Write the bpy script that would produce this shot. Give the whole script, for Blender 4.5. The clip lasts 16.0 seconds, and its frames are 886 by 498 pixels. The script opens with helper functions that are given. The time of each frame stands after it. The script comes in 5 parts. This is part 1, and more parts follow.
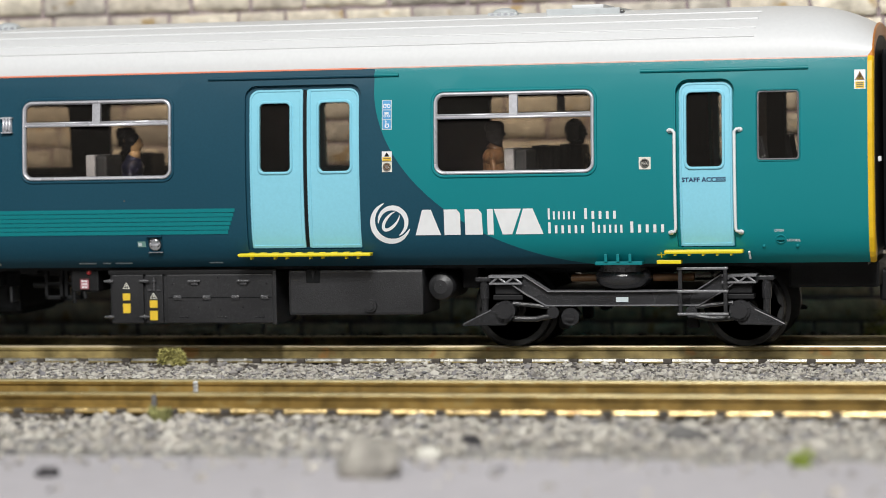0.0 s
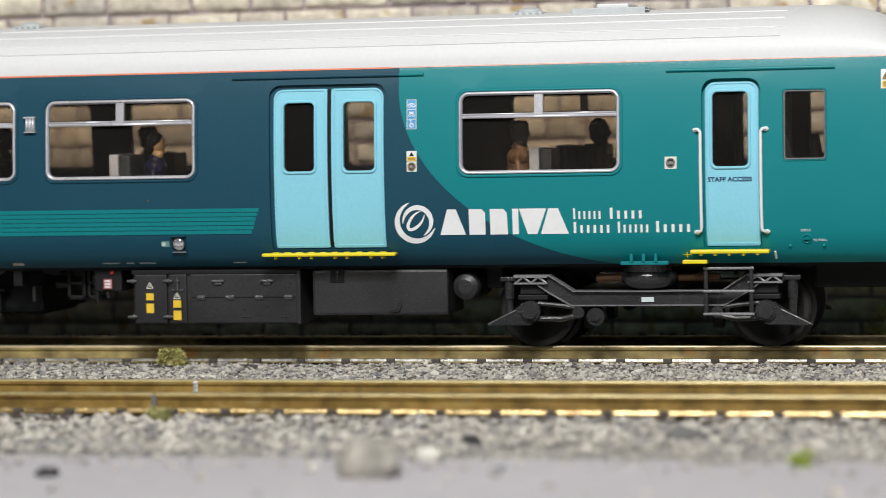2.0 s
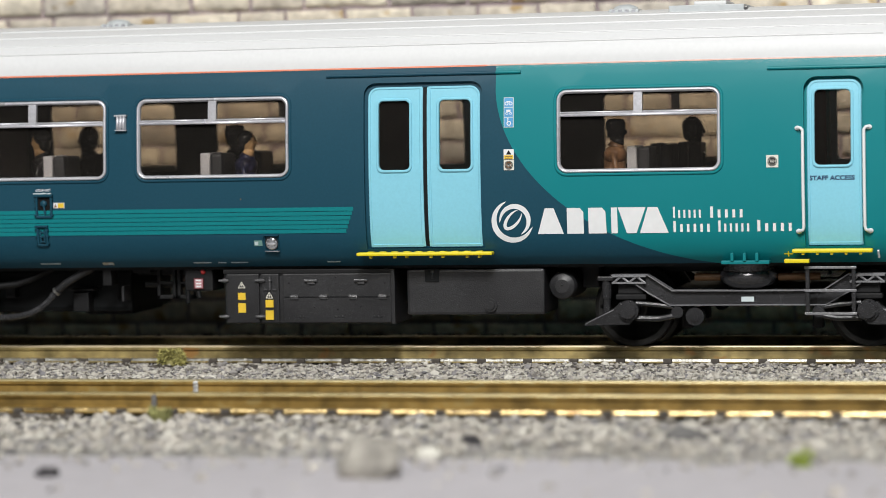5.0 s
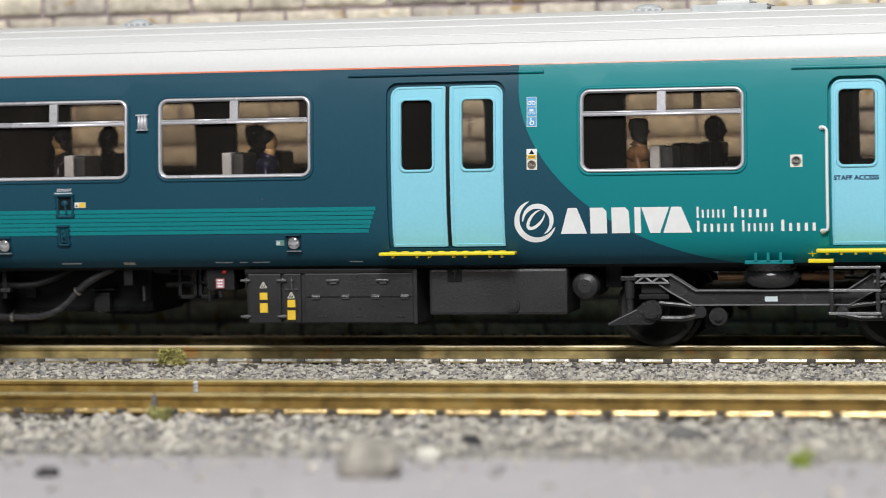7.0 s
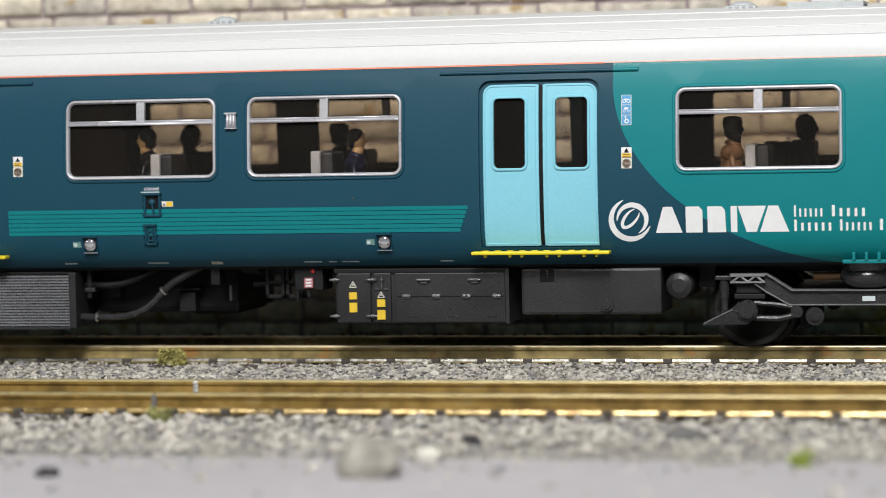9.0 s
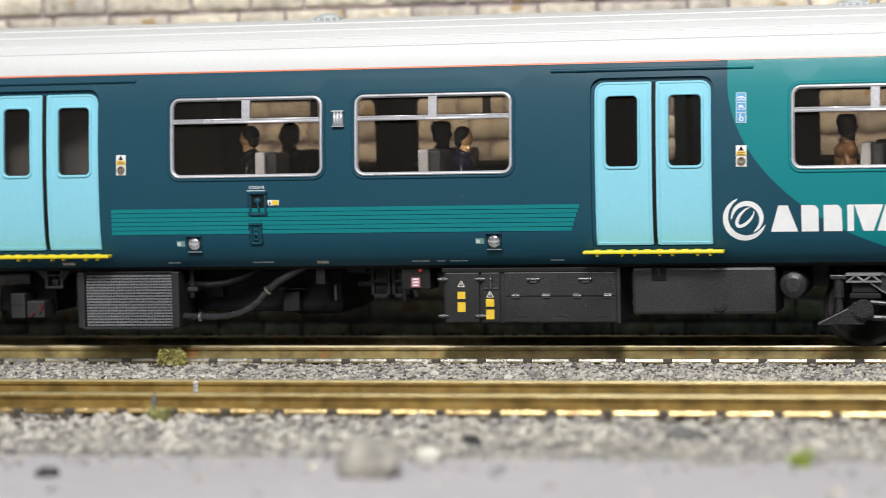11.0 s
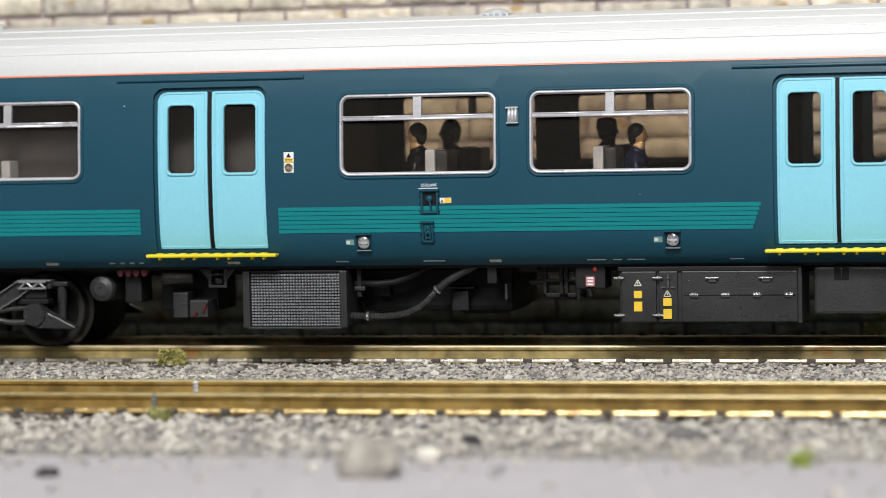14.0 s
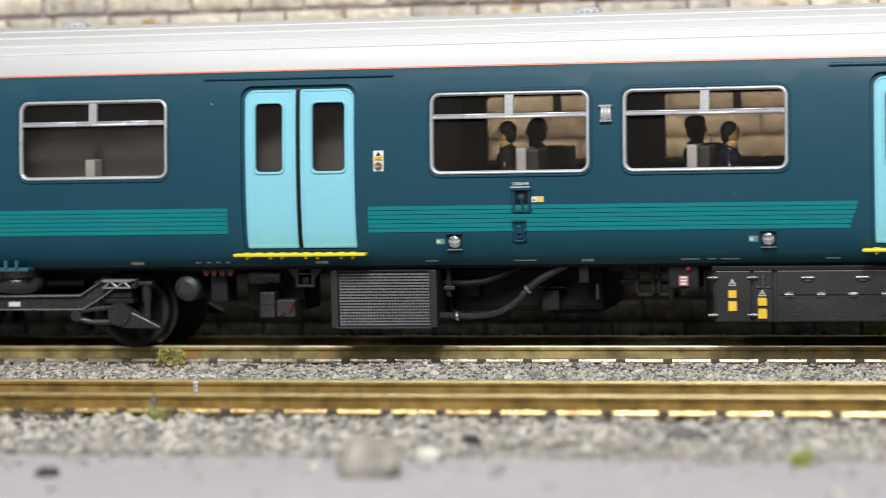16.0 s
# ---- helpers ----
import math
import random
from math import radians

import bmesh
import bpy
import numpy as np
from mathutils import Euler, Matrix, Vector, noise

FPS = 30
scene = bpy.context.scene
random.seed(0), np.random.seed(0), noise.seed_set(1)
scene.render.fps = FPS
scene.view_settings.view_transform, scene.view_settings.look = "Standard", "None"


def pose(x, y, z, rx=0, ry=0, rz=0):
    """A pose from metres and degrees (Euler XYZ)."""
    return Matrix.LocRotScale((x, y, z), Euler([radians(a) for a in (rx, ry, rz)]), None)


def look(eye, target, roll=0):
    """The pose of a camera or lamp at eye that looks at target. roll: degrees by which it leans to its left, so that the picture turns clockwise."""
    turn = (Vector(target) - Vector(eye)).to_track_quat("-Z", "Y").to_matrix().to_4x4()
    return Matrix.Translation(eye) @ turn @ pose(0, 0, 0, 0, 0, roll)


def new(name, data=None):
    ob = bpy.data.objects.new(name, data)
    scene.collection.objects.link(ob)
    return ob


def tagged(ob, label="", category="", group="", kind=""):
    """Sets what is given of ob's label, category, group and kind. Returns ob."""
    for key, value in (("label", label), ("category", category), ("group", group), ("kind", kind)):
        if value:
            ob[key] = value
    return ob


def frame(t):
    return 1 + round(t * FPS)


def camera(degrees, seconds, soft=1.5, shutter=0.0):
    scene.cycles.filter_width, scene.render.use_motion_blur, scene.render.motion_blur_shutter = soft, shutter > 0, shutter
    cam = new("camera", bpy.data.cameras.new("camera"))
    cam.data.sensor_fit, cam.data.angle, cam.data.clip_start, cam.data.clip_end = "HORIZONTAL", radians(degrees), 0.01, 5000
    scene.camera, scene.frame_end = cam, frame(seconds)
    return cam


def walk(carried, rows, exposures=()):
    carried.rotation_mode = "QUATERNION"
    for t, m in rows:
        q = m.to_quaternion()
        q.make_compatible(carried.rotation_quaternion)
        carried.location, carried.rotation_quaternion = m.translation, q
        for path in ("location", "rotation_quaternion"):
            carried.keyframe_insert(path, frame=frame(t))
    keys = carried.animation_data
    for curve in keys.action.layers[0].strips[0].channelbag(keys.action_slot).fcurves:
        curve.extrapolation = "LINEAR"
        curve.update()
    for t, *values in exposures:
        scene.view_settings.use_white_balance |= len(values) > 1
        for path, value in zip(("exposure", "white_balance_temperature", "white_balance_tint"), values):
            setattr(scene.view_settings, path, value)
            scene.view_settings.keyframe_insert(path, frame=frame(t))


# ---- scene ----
# All lengths below are millimetres of the model; K turns them into metres.
K = 0.001
cam = camera(18.4, 16.0, soft=0.75, shutter=0.6)
EYE = pose(0, -0.40275, 0.03539, 90 - 2.97, 0, 13.434) @ pose(0, 0, 0, 0, 0, -1.209)
walk(cam, [(0, EYE), (16, EYE)], [(0, 0.0), (7, 0.02), (9, 0.05), (11.5, 0.16), (16, 0.16)])
cam.data.dof.use_dof = True
cam.data.dof.focus_distance = 0.392
cam.data.dof.aperture_fstop = 25.0

# the train's way along the track: seconds, millimetres
RUN = [(0, 0), (0.4, 0.0), (0.5, 0.15), (0.8, 1.17), (1, 1.17), (1.5, 1.17), (2, 3.70), (2.5, 8.05), (3, 11.66), (3.5, 15.55), (4, 18.07), (4.2, 18.07),
       (6.3, 18.06), (6.5, 18.06), (7, 21.43), (7.5, 22.82), (8, 26.77), (8.5, 30.22), (9, 35.15), (9.2, 35.81), (11.3, 54.01), (11.5, 55.49),
       (12, 61.13), (12.5, 67.12), (13, 69.54), (13.5, 74.80), (14, 77.42), (14.5, 77.77), (15, 78.02), (15.5, 83.21), (16, 90.98)]

# ---- light ----
world = bpy.data.worlds.new("room_light")
scene.world = world
world.use_nodes = True
world.node_tree.nodes["Background"].inputs[0].default_value = (0.92, 0.95, 1.0, 1)
world.node_tree.nodes["Background"].inputs[1].default_value = 0.022


def area_lamp(name, eye, target, size, watts, colour):
    data = bpy.data.lights.new(name, "AREA")
    data.shape, data.size, data.energy, data.color = "DISK", size, watts, colour
    ob = new(name, data)
    ob.matrix_world = look(eye, target)
    return ob


area_lamp("workbench_lamp", (0.02, -0.56, 0.51), (-0.09, -0.02, 0.02), 0.15, 4.85, (1.0, 0.995, 0.98))
# unseen broad fill, added in front to brighten the ground
area_lamp("front_fill_lamp", (-0.20, -1.25, 0.80), (-0.09, -0.05, 0.0), 0.45, 6.2, (1.0, 0.985, 0.95))


# ---- materials ----
def material(name, colour, rough=0.5, metal=0.0, vary=0.12, grain=900.0, bump=0.0, large=90.0, spot=None, spot_size=1500.0, coat=0.0, island=0.0, object_random=0.0, bump_scale=None, spec=0.5, placed=False):
    """A procedural surface: colour that varies at two scales, grain relief, optional specks, pieces that differ."""
    m = bpy.data.materials.new(name)
    m.use_nodes = True
    nt = m.node_tree
    N, L = nt.nodes, nt.links
    b = N["Principled BSDF"]
    co = N.new("ShaderNodeNewGeometry").outputs["Position"] if placed else N.new("ShaderNodeTexCoord").outputs["Object"]

    def noise_node(scale, detail=4):
        n = N.new("ShaderNodeTexNoise")
        n.inputs["Scale"].default_value, n.inputs["Detail"].default_value = scale, detail
        L.new(co, n.inputs["Vector"])
        return n.outputs["Fac"]

    def mixed(kind, a, c, f):
        x = N.new("ShaderNodeMix")
        x.data_type, x.blend_type = "RGBA", kind
        for sock, v in ((x.inputs[0], f), (x.inputs[6], a), (x.inputs[7], c)):
            if isinstance(v, (int, float, tuple)):
                sock.default_value = v if not isinstance(v, tuple) else (*v[:3], 1)
            else:
                L.new(v, sock)
        return x.outputs[2]

    def ranged(v, lo, hi, a=0.0, c=1.0):
        r = N.new("ShaderNodeMapRange")
        L.new(v, r.inputs[0])
        for i, k in enumerate((lo, hi, a, c)):
            r.inputs[i + 1].default_value = k
        return r.outputs[0]

    fine, broad = noise_node(grain), noise_node(large, 3)
    dark = tuple(c * (1 - vary) for c in colour)
    light = tuple(min(1, c * (1 + vary)) for c in colour)
    col = mixed("MIX", dark, light, ranged(fine, 0.3, 0.7))
    col = mixed("MULTIPLY", col, mixed("MIX", (1 - vary,) * 3, (1, 1, 1), ranged(broad, 0.35, 0.65)), 0.8)
    if spot:
        col = mixed("MIX", col, spot, ranged(noise_node(spot_size, 2), 0.62, 0.70))
    if island or object_random:
        src = N.new("ShaderNodeNewGeometry").outputs["Random Per Island"] if island else N.new("ShaderNodeObjectInfo").outputs["Random"]
        k = island or object_random
        ramp = N.new("ShaderNodeValToRGB")
        ramp.color_ramp.elements[0].color = (1 - k, 1 - k, 1 - k * 0.9, 1)
        ramp.color_ramp.elements[1].color = (1 + k * 0.5, 1 + k * 0.47, 1 + k * 0.36, 1)
        mid = ramp.color_ramp.elements.new(0.5)
        mid.color = (1, 1 - k * 0.1, 1 - k * 0.2, 1)
        L.new(src, ramp.inputs[0])
        col = mixed("MULTIPLY", col, ramp.outputs[0], 1.0)
    L.new(col, b.inputs["Base Color"])
    L.new(ranged(broad, 0.3, 0.7, max(0, rough - 0.06), min(1, rough + 0.08)), b.inputs["Roughness"])
    b.inputs["Metallic"].default_value = metal
    b.inputs["Coat Weight"].default_value = coat
    b.inputs["Specular IOR Level"].default_value = spec
    if bump:
        bp = N.new("ShaderNodeBump")
        bp.inputs["Strength"].default_value, bp.inputs["Distance"].default_value = 1.0, bump * K
        L.new(noise_node(bump_scale or grain), bp.inputs["Height"])
        L.new(bp.outputs[0], b.inputs["Normal"])
    return m


def livery():
    """Dark blue-green paint with a teal field behind an arc, on the body's own coordinates."""
    m = material("livery_paint", (0.011, 0.063, 0.099), 0.42, vary=0.05, grain=2500, large=60, spec=0.22)
    nt = m.node_tree
    N, L = nt.nodes, nt.links
    b = N["Principled BSDF"]
    base = b.inputs["Base Color"].links[0].from_socket
    sep = N.new("ShaderNodeSeparateXYZ")
    L.new(N.new("ShaderNodeTexCoord").outputs["Object"], sep.inputs[0])

    def op(kind, a, c=0.0):
        n = N.new("ShaderNodeMath")
        n.operation = kind
        for i, v in enumerate((a, c)):
            if isinstance(v, (int, float)):
                n.inputs[i].default_value = v
            else:
                L.new(v, n.inputs[i])
        return n.outputs[0]

    x, z = op("MULTIPLY", sep.outputs[0], 1000), op("MULTIPLY", sep.outputs[2], 1000)
    zz = op("MINIMUM", op("DIVIDE", op("SUBTRACT", z, 38.0), 26.0), 0.0)
    bow = op("MAXIMUM", op("SUBTRACT", 1.0, op("POWER", op("ABSOLUTE", zz), 1.93)), 0.0)
    edge = op("SUBTRACT", -64.0, op("MULTIPLY", 37.71, op("POWER", bow, 0.518)))
    inside = op("GREATER_THAN", x, edge)
    mix = N.new("ShaderNodeMix")
    mix.data_type = "RGBA"
    L.new(inside, mix.inputs[0])
    L.new(base, mix.inputs[6])
    mix.inputs[7].default_value = (0.005, 0.203, 0.224, 1)
    # white specks thinning downwards: the curved top's glitter put into the paint
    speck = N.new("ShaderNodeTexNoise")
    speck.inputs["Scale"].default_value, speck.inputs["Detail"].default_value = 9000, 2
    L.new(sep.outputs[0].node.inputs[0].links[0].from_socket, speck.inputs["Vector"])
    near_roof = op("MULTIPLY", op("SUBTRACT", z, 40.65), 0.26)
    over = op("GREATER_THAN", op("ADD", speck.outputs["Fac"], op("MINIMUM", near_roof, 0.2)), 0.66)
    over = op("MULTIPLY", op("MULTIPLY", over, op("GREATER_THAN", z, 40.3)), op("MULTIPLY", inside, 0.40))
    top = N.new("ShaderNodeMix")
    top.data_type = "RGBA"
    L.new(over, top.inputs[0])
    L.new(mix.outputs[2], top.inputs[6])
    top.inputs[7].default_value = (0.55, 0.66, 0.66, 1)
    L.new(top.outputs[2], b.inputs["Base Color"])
    return m


M = {
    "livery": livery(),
    "teal": material("teal_stripe_paint", (0.005, 0.203, 0.224), 0.42, vary=0.05, grain=2500, spec=0.22),
    "door_blue": material("pale_blue_paint", (0.25, 0.61, 0.75), 0.35, vary=0.03, grain=2500, spec=0.35),
    "roof": material("off_white_roof_paint", (0.69, 0.70, 0.705), 0.5, vary=0.02, grain=1500, large=40),
    "orange": material("orange_line_paint", (0.70, 0.20, 0.10), 0.4, vary=0.08),
    "yellow": material("yellow_paint", (0.84, 0.68, 0.015), 0.4, vary=0.06),
    "warm_yellow": material("front_yellow_paint", (0.80, 0.49, 0.01), 0.4, vary=0.06),
    "front_orange": material("shaded_orange_front_paint", (0.58, 0.20, 0.02), 0.4, vary=0.08),
    "silver": material("silver_window_metal", (0.74, 0.74, 0.79), 0.30, 0.50, vary=0.05),
    "white": material("white_paint", (0.80, 0.81, 0.82), 0.4, vary=0.03),
    "cream": material("cream_plastic", (0.72, 0.70, 0.62), 0.5, vary=0.05),
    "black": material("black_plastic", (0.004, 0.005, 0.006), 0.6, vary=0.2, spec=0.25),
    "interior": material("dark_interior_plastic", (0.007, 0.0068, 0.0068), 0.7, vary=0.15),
    "interior_grey": material("brown_grey_partition_plastic", (0.062, 0.060, 0.064), 0.7, vary=0.1, large=50),
    "seat": material("dark_seat_plastic", (0.020, 0.021, 0.025), 0.6, vary=0.15),
    "seat_edge": material("pale_grey_seat_plastic", (0.42, 0.42, 0.44), 0.6, vary=0.05),
    "under": material("dark_grey_underframe_plastic", (0.026, 0.026, 0.028), 0.40, vary=0.30, grain=6000, bump=0.035, large=120, spot=(0.06, 0.06, 0.065), spot_size=7000),
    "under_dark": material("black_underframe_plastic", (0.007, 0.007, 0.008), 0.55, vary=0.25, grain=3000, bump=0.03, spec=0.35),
    "bogie": material("charcoal_bogie_plastic", (0.027, 0.027, 0.029), 0.22, vary=0.35, grain=6500, bump=0.05, spot=(0.10, 0.10, 0.11), spot_size=7000),
    # paler than the bogie plastic: edge glints are put into this colour
    "bogie_edge": material("glint_grey_plastic", (0.21, 0.21, 0.222), 0.20, vary=0.3, grain=5000, bump=0.05, spec=0.7),
    "rubber": material("glossy_dark_rubber", (0.03, 0.03, 0.033), 0.17, vary=0.2, grain=5000, bump=0.03, spec=0.9),
    "wheel": material("blackened_wheel_metal", (0.018, 0.0175, 0.017), 0.45, 0.1, vary=0.2, grain=2000),
    "steel": material("worn_steel", (0.50, 0.49, 0.47), 0.3, 0.9, vary=0.15),
    "mesh_grey": material("grey_grille_plastic", (0.42, 0.43, 0.46), 0.25, vary=0.25, grain=3000),
    "red": material("red_plastic", (0.40, 0.03, 0.03), 0.4, vary=0.1),
    "dull_red": material("dull_red_plastic", (0.10, 0.012, 0.014), 0.5, vary=0.1),
    "pink": material("pink_label_print", (0.50, 0.24, 0.27), 0.5, vary=0.05),
    "sign_blue": material("blue_sign_print", (0.10, 0.36, 0.66), 0.4, vary=0.05),
    "amber": material("amber_label_print", (0.82, 0.55, 0.04), 0.5, vary=0.05),
    "navy": material("navy_lettering", (0.010, 0.035, 0.11), 0.5, vary=0.05),
    "pale_text": material("pale_lettering", (0.60, 0.68, 0.70), 0.5, vary=0.05),
    "dim_text": material("dim_grey_lettering", (0.16, 0.31, 0.28), 0.5, vary=0.05),
    "copper": material("dull_brown_pipe", (0.22, 0.11, 0.045), 0.5, vary=0.15),
    "lamp_lens": material("clear_lamp_lens", (0.72, 0.73, 0.77), 0.14, 0.7, vary=0.1),
    "skin": material("flesh_colour_paint", (0.64, 0.40, 0.19), 0.5, vary=0.06),
    "hair": material("black_gloss_paint", (0.008, 0.008, 0.010), 0.25, vary=0.2),
    "coat_navy": material("navy_coat_paint", (0.014, 0.016, 0.055), 0.3, vary=0.5, grain=1200, spot=(0.10, 0.09, 0.22), spot_size=1300),
    "coat_brown": material("brown_coat_paint", (0.24, 0.125, 0.06), 0.35, vary=0.45, grain=700),
    "rail_web": material("rusty_rail_side", (0.29, 0.182, 0.046), 0.36, 0.15, vary=0.42, grain=420, large=55, bump=0.04, spot=(0.29, 0.21, 0.075), spot_size=420),
    "rail_web_far": material("pale_rusty_rail_side", (0.35, 0.27, 0.11), 0.40, 0.1, vary=0.50, grain=420, large=45, bump=0.04, spot=(0.30, 0.16, 0.05), spot_size=300),
    "faded_orange": material("faded_orange_line_paint", (0.68, 0.40, 0.32), 0.4, vary=0.2, grain=1500),
    "silver_dull": material("dull_silver_window_metal", (0.46, 0.46, 0.49), 0.5, 0.3, vary=0.18, grain=4000),
    # dark copy of the ballast that stands in for the train's shade
    "shade_ballast": material("shade_darkened_ballast", (0.070, 0.062, 0.055), 0.9, vary=0.35, grain=700, bump=0.2),
    # paled so that hinges and handles carry their glints in the colour
    "dull_edge": material("glint_grey_hinge_plastic", (0.095, 0.095, 0.10), 0.22, vary=0.3, grain=5000, bump=0.04, spec=0.8),
    "hatch_grey": material("shade_grey_hatch_paint", (0.50, 0.53, 0.54), 0.5, vary=0.06),
    "hose_grey": material("glossy_grey_hose_plastic", (0.04, 0.04, 0.043), 0.13, vary=0.2, spec=0.9),
    "dark_bracket": material("dark_blue_bracket_paint", (0.03, 0.115, 0.16), 0.4, vary=0.1),
    "joiner": material("bright_nickel_joiner", (0.72, 0.72, 0.72), 0.28, 0.5, vary=0.35, grain=1500, bump=0.08),
    "sill": material("pale_tan_plastic", (0.62, 0.55, 0.44), 0.5, vary=0.1),
    "rail_head": material("worn_rail_head", (0.66, 0.55, 0.36), 0.33, 0.3, vary=0.12, grain=300, large=60),
    "rail_head_gold": material("golden_rail_head", (0.53, 0.44, 0.225), 0.30, 0.35, vary=0.15, grain=300, large=60),
    # metal feet, paled so the lamp's gleam stays along the rail edge
    "steel_foot": material("glint_pale_rail_foot", (0.38, 0.375, 0.34), 0.30, 0.6, vary=0.45, grain=700, large=260, bump=0.10, spot=(0.10, 0.08, 0.05), spot_size=420),
    "rail_foot": material("glint_gold_rail_foot", (0.66, 0.49, 0.23), 0.24, 0.6, vary=0.55, grain=700, large=190, bump=0.08, spot=(0.24, 0.15, 0.06), spot_size=260),
    "sleeper": material("dark_brown_sleeper_plastic", (0.10, 0.085, 0.07), 0.6, vary=0.45, grain=500, bump=0.06),
    "ballast": material("grey_granite_ballast", (0.52, 0.507, 0.474), 0.85, vary=0.18, grain=900, bump=0.10, island=0.58, spot=(0.20, 0.19, 0.18), spot_size=1100),
    "ballast_bed": material("ballast_bed", (0.38, 0.365, 0.34), 0.9, vary=0.30, grain=700, large=120, bump=0.5),
    "road": material("lavender_grey_road_paint", (0.52, 0.497, 0.52), 0.8, vary=0.05, grain=300, large=20, bump=0.12),
    "stone": material("cream_limestone", (0.80, 0.73, 0.615), 0.85, vary=0.26, grain=520, large=190, bump=0.4, object_random=0.28, spot=(0.52, 0.38, 0.20), spot_size=230, placed=True, bump_scale=700),
    "stone_far": material("cream_limestone_courses", (0.80, 0.73, 0.615), 0.85, vary=0.26, grain=520, large=190, bump=0.4, island=0.28, spot=(0.52, 0.38, 0.20), spot_size=230, placed=True, bump_scale=700),
    "mortar": material("purple_grey_mortar", (0.36, 0.29, 0.305), 0.9, vary=0.15, grain=500, bump=0.1),
    "moss": material("olive_moss", (0.52, 0.49, 0.17), 0.9, vary=0.3, grain=900, island=0.5),
    "green_moss": material("dull_green_moss", (0.42, 0.43, 0.18), 0.9, vary=0.3, grain=900, island=0.5),
    "grass": material("light_green_scatter", (0.40, 0.50, 0.10), 0.9, vary=0.3, grain=900, island=0.4),
    "grey_stone": material("mid_grey_stone", (0.17, 0.165, 0.16), 0.85, vary=0.3, grain=500, bump=0.2),
    "beige_stone": material("beige_grey_stone", (0.40, 0.375, 0.33), 0.85, vary=0.3, grain=400, large=200, bump=0.3, spot=(0.15, 0.14, 0.13), spot_size=350),
    "coal": material("dark_coal", (0.035, 0.032, 0.036), 0.7, vary=0.3, grain=600, bump=0.15),
}


def glass(name="window_glass", rough=0.02, ior=1.05, tint=(0.62, 0.575, 0.525, 1)):
    m = bpy.data.materials.new(name)
    m.use_nodes = True
    b = m.node_tree.nodes["Principled BSDF"]
    b.inputs["Base Color"].default_value = tint
    b.inputs["Roughness"].default_value = rough
    b.inputs["Transmission Weight"].default_value = 0.991
    b.inputs["IOR"].default_value = ior
    return m


M["glass"] = glass()
M["glass_far"] = glass("hazy_window_glass", 0.16, 1.12, (0.56, 0.485, 0.40, 1))


# ---- builders ----
def part(name, bm, mat, parent=None, label="", smooth=False):
    """One mesh object out of a bmesh in millimetres."""
    me = bpy.data.meshes.new(name)
    bmesh.ops.scale(bm, vec=(K, K, K), verts=bm.verts)
    bmesh.ops.recalc_face_normals(bm, faces=bm.faces)
    if smooth:
        for f in bm.faces:
            f.smooth = True
    bm.to_mesh(me)
    bm.free()
    for k in mat if isinstance(mat, (list, tuple)) else [mat]:
        me.materials.append(M[k])
    ob = new(name, me)
    if parent:
        ob.parent = parent
    if label:
        ob["label"] = label
    return ob


def empty(name, at=(0, 0, 0), parent=None):
    ob = new(name)
    ob.empty_display_size = 0.005
    ob.location = [c * K for c in at]
    if parent:
        ob.parent = parent
    return ob


def box(bm, x0, x1, y0, y1, z0, z1, bevel=0.0, mat=0):
    r = bmesh.ops.create_cube(bm, size=1.0)
    for v in r["verts"]:
        v.co = Vector(((x0 + x1) / 2 + v.co.x * (x1 - x0), (y0 + y1) / 2 + v.co.y * (y1 - y0), (z0 + z1) / 2 + v.co.z * (z1 - z0)))
    faces = {f for v in r["verts"] for f in v.link_faces}
    for f in faces:
        f.material_index = mat
    if bevel:
        edges = list({e for v in r["verts"] for e in v.link_edges})
        bmesh.ops.bevel(bm, geom=edges, offset=bevel, segments=2, affect="EDGES", profile=0.6)
    return bm


def prism(bm, pts, y0, y1, mat=0, bevel=0.0):
    """A polygon in x and z, given thickness from y0 to y1."""
    a = [bm.verts.new((x, y0, z)) for x, z in pts]
    b = [bm.verts.new((x, y1, z)) for x, z in pts]
    fs = [bm.faces.new(a), bm.faces.new(b[::-1])]
    n = len(pts)
    for i in range(n):
        fs.append(bm.faces.new((a[i], b[i], b[(i + 1) % n], a[(i + 1) % n])))
    for f in fs:
        f.material_index = mat
    if bevel:
        edges = list({e for e in fs[0].edges} | {e for e in fs[1].edges})
        bmesh.ops.bevel(bm, geom=edges, offset=bevel, segments=2, affect="EDGES")
    return bm


